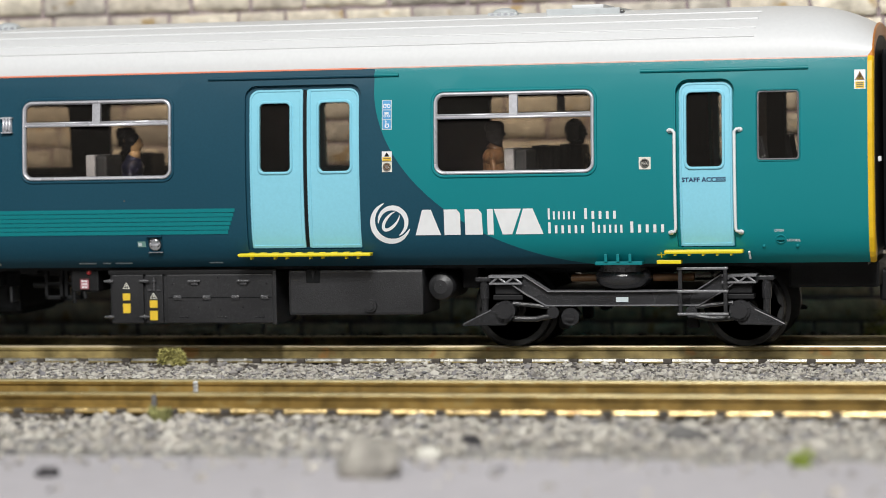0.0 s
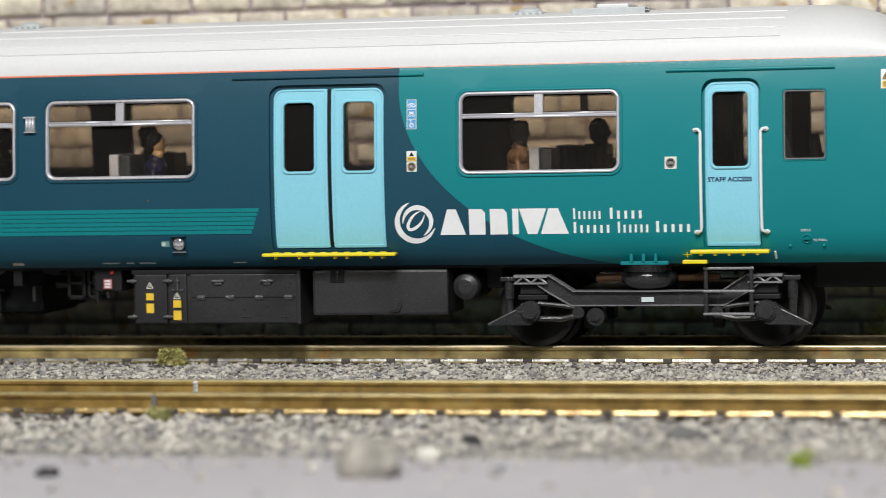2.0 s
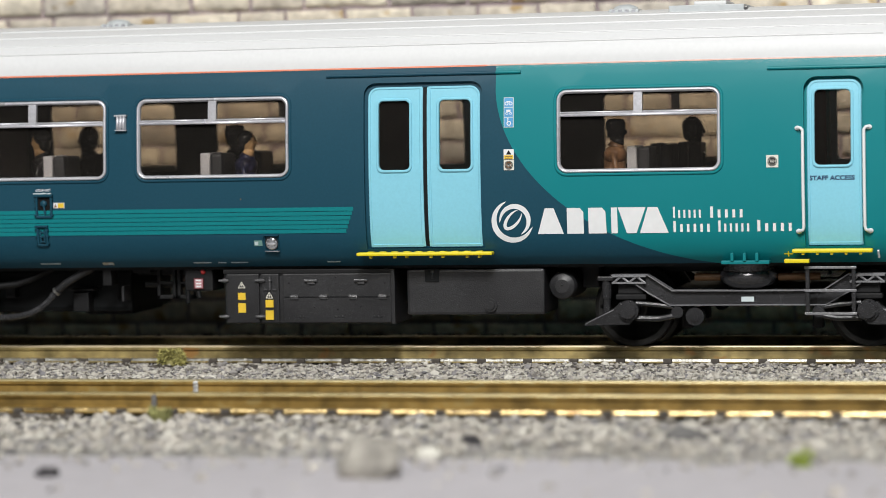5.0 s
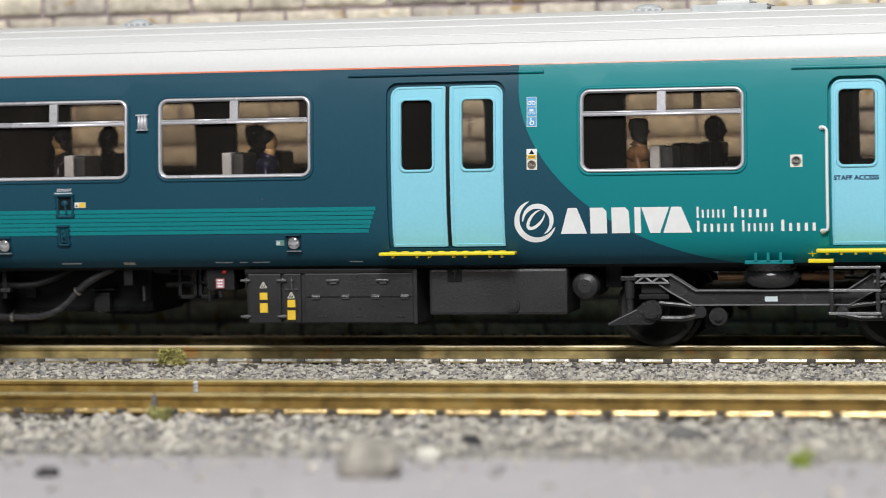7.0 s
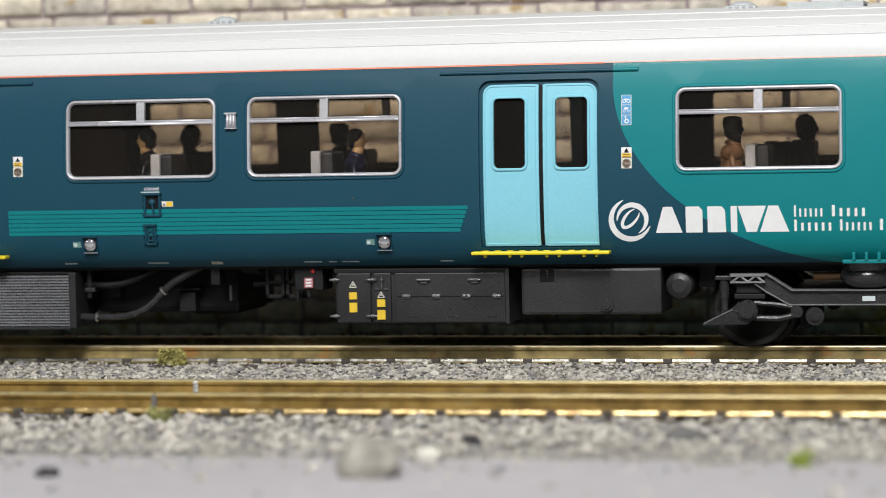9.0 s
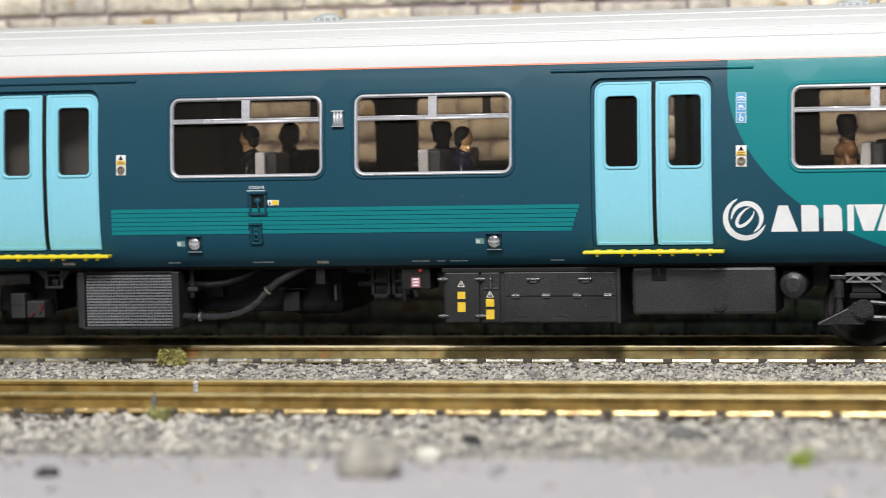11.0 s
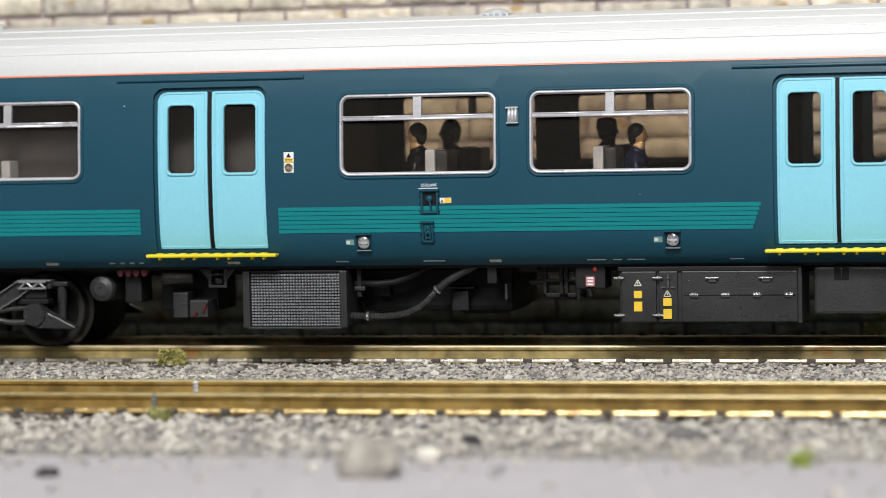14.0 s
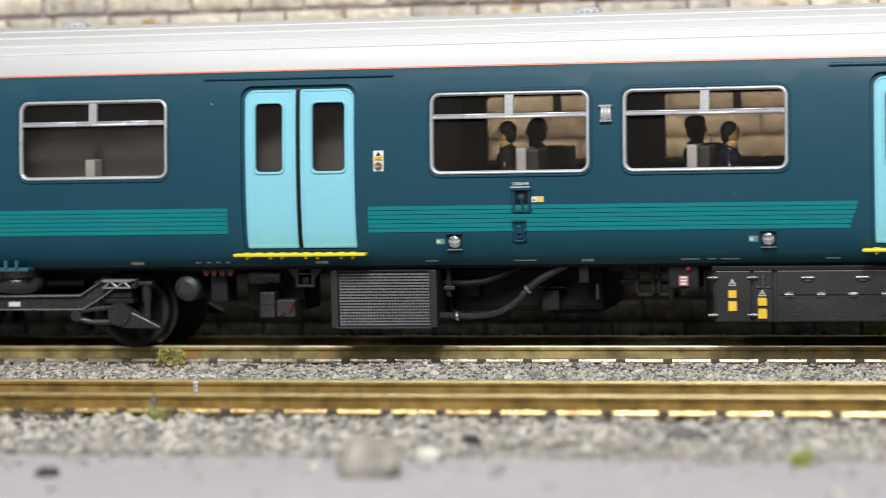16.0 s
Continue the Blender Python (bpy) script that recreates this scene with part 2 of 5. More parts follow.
def tube(bm, pts, r, seg=12, mat=0, caps=True):
    """A round bar along a path; r may be one radius or one for each point."""
    pts = [Vector(p) for p in pts]
    rs = r if isinstance(r, (list, tuple)) else [r] * len(pts)
    rings, u = [], None
    closed = len(pts) > 3 and (pts[0] - pts[-1]).length < 1e-6
    for i, p in enumerate(pts):
        before = pts[-2] if closed and i == 0 else pts[max(i - 1, 0)]
        after = pts[1] if closed and i == len(pts) - 1 else pts[min(i + 1, len(pts) - 1)]
        d = (after - before).normalized()
        if u is None:
            u = d.cross(Vector((0, 0, 1)))
            if u.length < 0.2:
                u = Vector((1, 0, 0))
        u = u - d * u.dot(d)
        u.normalize()
        w = d.cross(u)
        rings.append([bm.verts.new(p + rs[i] * (math.cos(2 * math.pi * k / seg) * u + math.sin(2 * math.pi * k / seg) * w)) for k in range(seg)])
    for a, b in zip(rings, rings[1:]):
        for k in range(seg):
            bm.faces.new((a[k], a[(k + 1) % seg], b[(k + 1) % seg], b[k])).material_index = mat
    if caps:
        bm.faces.new(rings[0][::-1]).material_index = mat
        bm.faces.new(rings[-1]).material_index = mat
    return bm


def disc(bm, x, z, y0, y1, r, seg=24, mat=0):
    return tube(bm, [(x, y0, z), (x, y1, z)], r, seg, mat)


def ball(bm, x, y, z, rx, ry, rz, mat=0, seg=16):
    r = bmesh.ops.create_uvsphere(bm, u_segments=seg, v_segments=seg * 2 // 3, radius=1)
    for v in r["verts"]:
        v.co = Vector((x + v.co.x * rx, y + v.co.y * ry, z + v.co.z * rz))
    for f in {f for v in r["verts"] for f in v.link_faces}:
        f.material_index = mat
        f.smooth = True
    return bm


def rounded(x0, x1, z0, z1, r, seg=6, corners=(1, 1, 1, 1)):
    """A rectangle with round corners (bottom right, top right, top left, bottom left), anticlockwise."""
    out = []
    for (cx, cz, a), on in zip(((x1 - r, z0 + r, -90), (x1 - r, z1 - r, 0), (x0 + r, z1 - r, 90), (x0 + r, z0 + r, 180)), corners):
        if on:
            for k in range(seg + 1):
                t = radians(a + 90 * k / seg)
                out.append((cx + r * math.cos(t), cz + r * math.sin(t)))
        else:
            out.append((x1 if cx > (x0 + x1) / 2 else x0, z1 if cz > (z0 + z1) / 2 else z0))
    return out


BODY_Z = [12.4, 13.2, 14, 15.5, 17, 21, 26, 31, 35, 37.5, 39.5, 40.6, 41.3]
BODY_W = [15.7, 16.75, 17.4, 18.1, 18.48, 18.78, 18.82, 18.6, 18.25, 17.95, 17.6, 17.32, 17.0]


def width_at(z):
    return float(np.interp(z, BODY_Z, BODY_W))


def on_side(x, z, out=0.0, side=-1):
    return (x, side * (width_at(z) + out), z)


def inside(p, poly):
    x, z = p
    c = False
    for (x0, z0), (x1, z1) in zip(poly, poly[1:] + poly[:1]):
        if (z0 > z) != (z1 > z) and x < x0 + (z - z0) * (x1 - x0) / (z1 - z0):
            c = not c
    return c


def skin(bm, outline, holes, out, thick, side=-1, step_x=6.0, mat=0):
    """A sheet that follows the body's side, with openings cut through it and edges of the given thickness."""
    from mathutils.geometry import delaunay_2d_cdt
    pts, edges, loops = [], [], []
    for loop in [outline] + holes:
        n0 = len(pts)
        dense = []
        for (xa, za), (xb, zb) in zip(loop, loop[1:] + loop[:1]):
            k = max(1, int(abs(zb - za) / 1.2))
            dense += [(xa + (xb - xa) * i / k, za + (zb - za) * i / k) for i in range(k)]
        pts += dense
        loops.append(dense)
        edges += [(n0 + i, n0 + (i + 1) % len(dense)) for i in range(len(dense))]
    xs, zs = [p[0] for p in outline], [p[1] for p in outline]
    x = min(xs) + 0.4
    while x < max(xs):
        for z in BODY_Z + [19, 23.5, 28.5, 33]:
            if min(zs) + 0.2 < z < max(zs) - 0.2:
                pts.append((x, z))
        x += step_x
    co, _, tris, _, _, _ = delaunay_2d_cdt([Vector(p) for p in pts], edges, [], 0, 1e-4)
    vs = [bm.verts.new(on_side(c.x, c.y, out, side)) for c in co]
    used = set()
    for t in tris:
        c = sum((co[i] for i in t), Vector((0, 0))) / 3
        if inside(c, outline) and not any(inside(c, h) for h in holes):
            f = bm.faces.new([vs[i] for i in t])
            f.material_index, f.smooth = mat, True
            used.update(t)
    for i, v in enumerate(vs):
        if i not in used:
            bm.verts.remove(v)
    for loop in loops:
        a = [bm.verts.new(on_side(px, pz, out, side)) for px, pz in loop]
        b = [bm.verts.new(on_side(px, pz, out - thick, side)) for px, pz in loop]
        for i in range(len(loop)):
            bm.faces.new((a[i], a[(i + 1) % len(loop)], b[(i + 1) % len(loop)], b[i])).material_index = mat
    bmesh.ops.remove_doubles(bm, verts=bm.verts, dist=0.002)
    for e in bm.edges:
        e.smooth = all(f.smooth for f in e.link_faces)
    return bm


def even(outer, inner):
    """Two loops with as many points, with more points along their upright edges."""
    a, b = [], []
    n = len(outer)
    for i in range(n):
        (xa, za), (xb, zb) = outer[i], outer[(i + 1) % n]
        (xc, zc), (xd, zd) = inner[i], inner[(i + 1) % n]
        k = max(1, int(abs(zb - za) / 1.2))
        a += [(xa + (xb - xa) * j / k, za + (zb - za) * j / k) for j in range(k)]
        b += [(xc + (xd - xc) * j / k, zc + (zd - zc) * j / k) for j in range(k)]
    return a, b


def ring(bm, outer, inner, out, depth, side=-1, mat=0):
    """A raised rim between two loops with as many points, following the body's side."""
    outer, inner = even(outer, inner)
    n = len(outer)
    drop = min(0.16, depth * 0.6)
    rows = []
    for k, o in ((0.0, out - depth), (0.0, out - drop), (0.12, out - 0.35 * drop), (0.32, out), (0.68, out), (0.88, out - 0.35 * drop), (1.0, out - drop), (1.0, out - depth)):
        rows.append([bm.verts.new(on_side(ox + (ix - ox) * k, oz + (iz - oz) * k, o, side)) for (ox, oz), (ix, iz) in zip(outer, inner)])
    for a, b in zip(rows, rows[1:]):
        for i in range(n):
            bm.faces.new((a[i], a[(i + 1) % n], b[(i + 1) % n], b[i])).material_index = mat
    return bm


def plate(bm, x0, x1, z0, z1, out, depth, side=-1, mat=0):
    """A thin strip or label that lies on the body's side."""
    k = max(1, int((z1 - z0) / 1.0))
    zs = [z0 + (z1 - z0) * i / k for i in range(k + 1)]
    f = [[bm.verts.new(on_side(x, z, o, side)) for z in zs] for x, o in ((x0, out - depth), (x0, out), (x1, out), (x1, out - depth))]
    for a, b in zip(f, f[1:] + f[:1]):
        for i in range(k):
            bm.faces.new((a[i], b[i], b[i + 1], a[i + 1])).material_index = mat
    bm.faces.new([r[0] for r in f]).material_index = mat
    bm.faces.new([r[-1] for r in f][::-1]).material_index = mat
    return bm


def lettering(name, text, x, z, height, mat, parent, out=0.06, width=None, bold=0.012):
    """Raised print that lies on the side; x and z give its lower left corner."""
    cu = bpy.data.curves.new(name, "FONT")
    cu.body, cu.size, cu.offset = text, 1.0, bold
    tmp = new(name, cu)
    dg = bpy.context.evaluated_depsgraph_get()
    me = bpy.data.meshes.new_from_object(tmp.evaluated_get(dg))
    bpy.data.objects.remove(tmp)
    bpy.data.curves.remove(cu)
    xs = [v.co.x for v in me.vertices]
    zs = [v.co.y for v in me.vertices]
    sz = height / (max(zs) - min(zs))
    sx = width / (max(xs) - min(xs)) if width else sz
    for v in me.vertices:
        px, pz = x + (v.co.x - min(xs)) * sx, z + (v.co.y - min(zs)) * sz
        v.co = Vector(on_side(px, pz, out)) * K
    me.materials.append(M[mat])
    ob = new(name, me)
    ob.parent = parent
    return ob


# ---- ground, road, tracks ----
def ground_sheet():
    bm = bmesh.new()
    xs = [-1600, -700, -330] + [-250 + 4 * i for i in range(76)] + [120, 500, 1200]
    ys = [-1500, -600, -250, -170, -150] + [-140 + 3 * i for i in range(70)] + [90, 300, 1200]
    grid = []
    for y in ys:
        row = []
        for x in xs:
            h = -3.5 + 0.25 * noise.noise(Vector((x * 0.05, y * 0.05, 1.3)))
            if -108 < y < -11:
                h += 0.35
            row.append(bm.verts.new((x, y, h)))
        grid.append(row)
    for j in range(len(ys) - 1):
        for i in range(len(xs) - 1):
            f = bm.faces.new((grid[j][i], grid[j][i + 1], grid[j + 1][i + 1], grid[j + 1][i]))
            # index 2: ground under and behind the train, darkened for the shade there
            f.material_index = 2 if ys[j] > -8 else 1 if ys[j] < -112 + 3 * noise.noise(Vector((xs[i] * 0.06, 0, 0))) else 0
            f.smooth = True
    ob = part("ground", bm, ["ballast_bed", "road", "shade_ballast"])
    return tagged(ob, "grey ballast bed with a lavender grey painted road beside it", "ground", kind="structure")


ground_sheet()

ICO = bmesh.new()
bmesh.ops.create_icosphere(ICO, subdivisions=1, radius=1.0)
ICO_V = np.array([v.co[:] for v in ICO.verts])
ICO_F = np.array([[v.index for v in f.verts] for f in ICO.faces])
ICO.free()


def stones(name, spots, mat, label, category, squash=0.75):
    """Many small broken stones in one mesh; spots: x, y, z, radius."""
    rs = np.random.RandomState(len(spots))
    n = len(spots)
    v = ICO_V[None] * (1 + rs.uniform(-0.48, 0.42, (n, 12, 1)))
    v = v * rs.uniform(0.5, 1.45, (n, 1, 3)) * np.array([1, 1, squash])
    a = rs.uniform(0, 6.28, n)
    c, s = np.cos(a)[:, None], np.sin(a)[:, None]
    v = np.stack([v[:, :, 0] * c - v[:, :, 1] * s, v[:, :, 0] * s + v[:, :, 1] * c, v[:, :, 2]], 2)
    sp = np.array(spots)
    v = (v * sp[:, None, 3:4] + sp[:, None, :3]) * K
    f = ICO_F[None] + 12 * np.arange(n)[:, None, None]
    me = bpy.data.meshes.new(name)
    me.from_pydata(v.reshape(-1, 3).tolist(), [], f.reshape(-1, 3).tolist())
    me.materials.append(M[mat])
    return tagged(new(name, me), label, category, kind="stuff")


def scatter_ballast():
    rs = np.random.RandomState(5)
    spots = []
    for y0, y1, n, r0, r1, z in ((-56.6, -11.2, 30000, 0.12, 0.42, -2.9), (-56.6, -11.2, 8000, 0.34, 0.66, -2.95), (-13.5, -10.6, 2600, 0.14, 0.34, -2.85), (-109, -77.6, 13000, 0.22, 0.85, -3.05), (-74, -60, 1500, 0.3, 0.6, -3.1), (-122, -105, 3800, 0.16, 0.5, -3.3)):
        for _ in range(n):
            x, y = rs.uniform(-215, 40), rs.uniform(y0, y1)
            r = r0 + (r1 - r0) * rs.rand() ** 2.2
            edge = min(1, max(0, (y + 109) / 14)) if -109 < y < -77 else 1 if y > -77 else 0.9 * ((y + 121) / 14) ** 2 - 0.2
            if rs.rand() > 0.25 + 0.75 * edge:
                continue
            spots.append((x, y, z + rs.uniform(-0.15, 0.45) * max(edge, 0.1) + 0.25 * noise.noise(Vector((x * 0.12, y * 0.12, 4))), r))
    stones("ballast", spots, "ballast", "loose grey and cream granite chippings round the sleepers", "ballast", 0.62)
    # chips below and behind the train carry the shade in a dark colour
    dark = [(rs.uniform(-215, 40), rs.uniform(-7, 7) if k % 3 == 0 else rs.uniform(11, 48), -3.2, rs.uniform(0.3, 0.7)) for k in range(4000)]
    stones("ballast", dark, "shade_ballast", "chippings darkened for the shade below and behind the train", "ballast")
    few = [(rs.uniform(-130, 0), rs.uniform(-140, -107), -3.35, rs.uniform(0.25, 0.7)) for _ in range(60)]
    stones("loose_gravel", few, "ballast", "scattered grey chips lying on the road edge", "gravel")


scatter_ballast()

HALF = [(1.05, -2.54), (1.05, -2.30), (0.93, -1.98), (0.80, -1.88), (0.40, -1.74), (0.34, -0.85), (0.62, -0.62), (0.62, -0.24), (0.57, -0.10), (0.44, -0.02), (0.28, 0.0)]
RAIL = HALF + [(-y, z) for y, z in HALF[::-1]]


def rail_bar(y, x0, x1, parent, head):
    bm = bmesh.new()
    a, b = [[bm.verts.new((x, y + p, q)) for p, q in RAIL] for x in (x0, x1)]
    n = len(RAIL)
    for i in range(n):
        f = bm.faces.new((a[i], a[(i + 1) % n], b[(i + 1) % n], b[i]))
        zs = (RAIL[i][1] + RAIL[(i + 1) % n][1]) / 2
        # index 2: only the foot's sloped face gets the gleam colour
        f.material_index = 1 if zs > -0.3 else 2 if -2.35 < zs < -1.85 else 0
    bm.faces.new(a[::-1]).material_index = 1
    bm.faces.new(b).material_index = 1
    return part("rail", bm, ["rail_web" if head == "rail_head_gold" else "rail_web_far", head, "rail_foot" if head == "rail_head_gold" else "steel_foot"], parent)


def track(label, yc, first, joint):
    tr = tagged(empty("railway_track", (0, yc, 0)), label, "railway track", "parallel tracks")
    for s in (-1, 1):
        cuts = [-420, joint, 260] if joint else [-420, 260]
        for a, b in zip(cuts, cuts[1:]):
            rail_bar(s * 8.25, a + (0.12 if a == joint else 0), b - (0.12 if b == joint else 0), tr, "rail_head_gold" if joint else "rail_head")
        if joint:
            bm = bmesh.new()
            for q in range(4):
                box(bm, joint - 0.34, joint + 0.34, s * 8.25 - 0.8, s * 8.25 + 0.8, -2.15 + 0.5 * q, -1.68 + 0.5 * q, 0.12)
            part("rail_joiner", bm, "joiner" if s > 0 else "grey_stone", tr, "small metal rail joiner")
    bm = bmesh.new()
    box(bm, -1.65, 1.65, -15, 15, -4.1, -2.56, 0.15)
    base = part("sleeper", bm, "sleeper", tr)
    bm = bmesh.new()
    for s in (-1, 1):
        for q in (-1, 1):
            box(bm, -0.62, 0.62, s * 8.25 + q * 1.2 - 0.45, s * 8.25 + q * 1.2 + 0.45, -2.56, -1.9, 0.12)
    chair = part("rail_chair", bm, "sleeper", base, "moulded plastic rail fixings")
    n0 = -int((first + 410) / 6.938)
    base.location.x = (first + 6.938 * n0) * K
    for i in range(n0 + 1, n0 + 96):
        o = base.copy()
        scene.collection.objects.link(o)
        o.location.x = (first + 6.938 * i) * K
        c = chair.copy()
        scene.collection.objects.link(c)
        c.parent = o
    return tr


track("rusty-sided rails on dark plastic sleepers in grey ballast under the train", 0.0, -157.83, None)
track("rusty-sided rails with worn heads, empty track with a rail joint", -67.0, -134.21, -116.1)


def tuft(name, x, y, z, r, n, mat, label):
    rs = np.random.RandomState(int(abs(x) * 7))
    bm = bmesh.new()
    lobes = [(Vector((rs.uniform(-0.75, 0.75), rs.uniform(-0.4, 0.4), rs.uniform(0.15, 1.0))) * r, r * rs.uniform(0.25, 0.5)) for _ in range(9)]
    for _ in range(n * 2):
        at, k = lobes[rs.randint(9)]
        d = Vector(rs.normal(size=3)).normalized()
        start = Vector((x, y, z)) + at + d * k * rs.uniform(0.3, 1.0)
        start.z = max(start.z, z - 0.1 * r)
        bend = (d + Vector(rs.normal(size=3)) * 0.9).normalized() * r * rs.uniform(0.1, 0.32)
        tip = start + bend + Vector(rs.normal(size=3)).normalized() * r * 0.1
        w = d.cross(Vector(rs.normal(size=3))).normalized() * rs.uniform(0.05, 0.11)
        p = [bm.verts.new(v) for v in (start - w, start + w, start + bend + w * 0.7, start + bend - w * 0.7, tip)]
        bm.faces.new((p[0], p[1], p[2], p[3]))
        bm.faces.new((p[3], p[2], p[4]))
    root = bmesh.ops.create_icosphere(bm, subdivisions=2, radius=1)
    for v in root["verts"]:
        k = 1 + 0.3 * noise.noise(v.co * 2.2)
        v.co = Vector((x + v.co.x * r * 0.5 * k, y + v.co.y * r * 0.35 * k, z + max(v.co.z, -0.3) * r * 0.45 * k))
    return tagged(part(name, bm, mat), label, "moss tuft", kind="")


tuft("moss_tuft", -135.6, -12.4, -2.5, 2.1, 1300, "moss", "olive brown moss tuft growing against the rail")
tuft("moss_tuft", -113.0, -83.2, -3.2, 1.6, 900, "green_moss", "small dull green moss tuft on the ballast edge")
tuft("grass_tuft", -30.4, -113.4, -3.7, 1.5, 260, "grass", "flat patch of light green grass scatter")


def pebble(name, x, y, z, r, squash, mat, label, seed):
    bm = bmesh.new()
    bmesh.ops.create_icosphere(bm, subdivisions=3, radius=1)
    for v in bm.verts:
        k = 1 + 0.28 * noise.noise(v.co * 1.7 + Vector((seed, 0, 0))) + 0.12 * noise.noise(v.co * 4 + Vector((0, seed, 0)))
        v.co = Vector((x + v.co.x * r * k, y + v.co.y * r * 0.8 * k, z + v.co.z * r * squash * k))
    return tagged(part(name, bm, mat, smooth=True), label, "stone", "loose stones")


pebble("pebble", -74.8, -125.6, -1.9, 3.3, 0.9, "beige_stone", "large rough beige grey stone on the road edge", 2)
pebble("pebble", -110.6, -126.4, -3.3, 1.25, 0.55, "coal", "small dark coal lump on the road", 5)
pebble("pebble", -69.0, -102.5, -2.6, 1.3, 0.7, "coal", "dark stone among the ballast", 8)
pebble("pebble", -45.4, -95.8, -2.8, 2.6, 0.5, "grey_stone", "mid grey stone among the ballast", 9)
pebble("pebble", -72.0, -110.2, -3.0, 1.5, 0.6, "cream", "pale stone chip on the ballast edge", 11)


# ---- retaining wall of stone blocks ----
def stone_wall():
    bm = bmesh.new()
    box(bm, -900, 600, 50.9, 62, -6, 118)
    wall = tagged(part("wall_north", bm, "mortar"), "coursed cream limestone retaining wall behind the train", "wall", kind="structure")
    rnd = random.Random(11)
    variants = []
    for k in range(9):
        bm = bmesh.new()
        nx, nz = 6, 4
        g = []
        for j in range(nz + 1):
            row = []
            for i in range(nx + 1):
                u, w = i / nx, j / nz
                e = min(min(u, 1 - u) * 5, min(w, 1 - w) * 3.2, 1.0)
                d = 0.55 * (1 - e) ** 2 + 0.45 * noise.noise(Vector((u * 3, w * 1.6, k * 3.1))) + 0.2 * noise.noise(Vector((u * 7, w * 4, k * 5.7)))
                edge_x = 0.03 * noise.noise(Vector((w * 3, k, 2.0))) if i in (0, nx) else 0
                edge_z = 0.07 * noise.noise(Vector((u * 4, k, 5.0))) if j in (0, nz) else 0
                row.append(bm.verts.new((u + edge_x, d, w + edge_z)))
            g.append(row)
        for j in range(nz):
            for i in range(nx):
                bm.faces.new((g[j][i], g[j][i + 1], g[j + 1][i + 1], g[j + 1][i])).smooth = True
        rim = g[0] + [r[-1] for r in g[1:]] + g[-1][-2::-1] + [r[0] for r in g[-2:0:-1]]
        deep = [bm.verts.new((v.co.x, 1.2, v.co.z)) for v in rim]
        for i in range(len(rim)):
            bm.faces.new((rim[i], rim[(i + 1) % len(rim)], deep[(i + 1) % len(rim)], deep[i]))
        me = bpy.data.meshes.new("stone_block")
        bmesh.ops.scale(bm, vec=(K, K, K), verts=bm.verts)
        bmesh.ops.recalc_face_normals(bm, faces=bm.faces)
        bm.to_mesh(me)
        bm.free()
        me.materials.append(M["stone"])
        variants.append(me)
    courses = [-5.2, -1.25] + [2.75 + 3.84 * i for i in range(13)] + [52.6 + 4.3 * i for i in range(0, 15)]
    verts, faces = [], []
    for z0, z1 in zip(courses, courses[1:]):
        x = -420 + rnd.uniform(0, 8)
        while x < 220:
            w = rnd.uniform(6.5, 15.5)
            box_ = (x + 0.3, x + w - 0.3, z0 + 0.28 + rnd.uniform(-0.1, 0.1), z1 - 0.28 + rnd.uniform(-0.12, 0.12))
            yf = 49.9 + rnd.uniform(-0.25, 0.25)
            me = variants[rnd.randrange(9)]
            if -212 < x < 5 and z1 < 62:
                o = new("stone_block", me)
                o.parent = wall
                o.location = (box_[0] * K, yf * K, box_[2] * K)
                o.scale = (box_[1] - box_[0], 1.2, box_[3] - box_[2])
            else:
                n0 = len(verts)
                for v in me.vertices:
                    verts.append(((box_[0] * K + v.co.x * (box_[1] - box_[0])), yf * K + v.co.y * 1.2, box_[2] * K + v.co.z * (box_[3] - box_[2])))
                faces += [[n0 + i for i in p.vertices] for p in me.polygons]
            x += w
    me = bpy.data.meshes.new("stone_courses")
    me.from_pydata(verts, [], faces)
    me.materials.append(M["stone_far"])
    rest = new("stone_courses", me)
    rest.parent = wall
    rest["kind"] = "stuff"
    tuft("moss_tuft", -33.0, 46.0, -3.0, 4.0, 500, "moss", "dark green moss clump at the wall foot")
    return wall


# ---- the railcar ----
car = tagged(empty("model_railcar"), "dark blue-green and teal model diesel railcar with pale blue doors", "model train")
X_BACK, X_FRONT = -286.8, -30.7
WINDOWS = [(-247.6, -224.3), (-184.35, -160.95), (-156.15, -132.7), (-92.8, -69.3)]
DOORS = [(-212.5, -204.85, -203.85, -195.85), (-120.85, -112.75, -111.85, -104.1)]


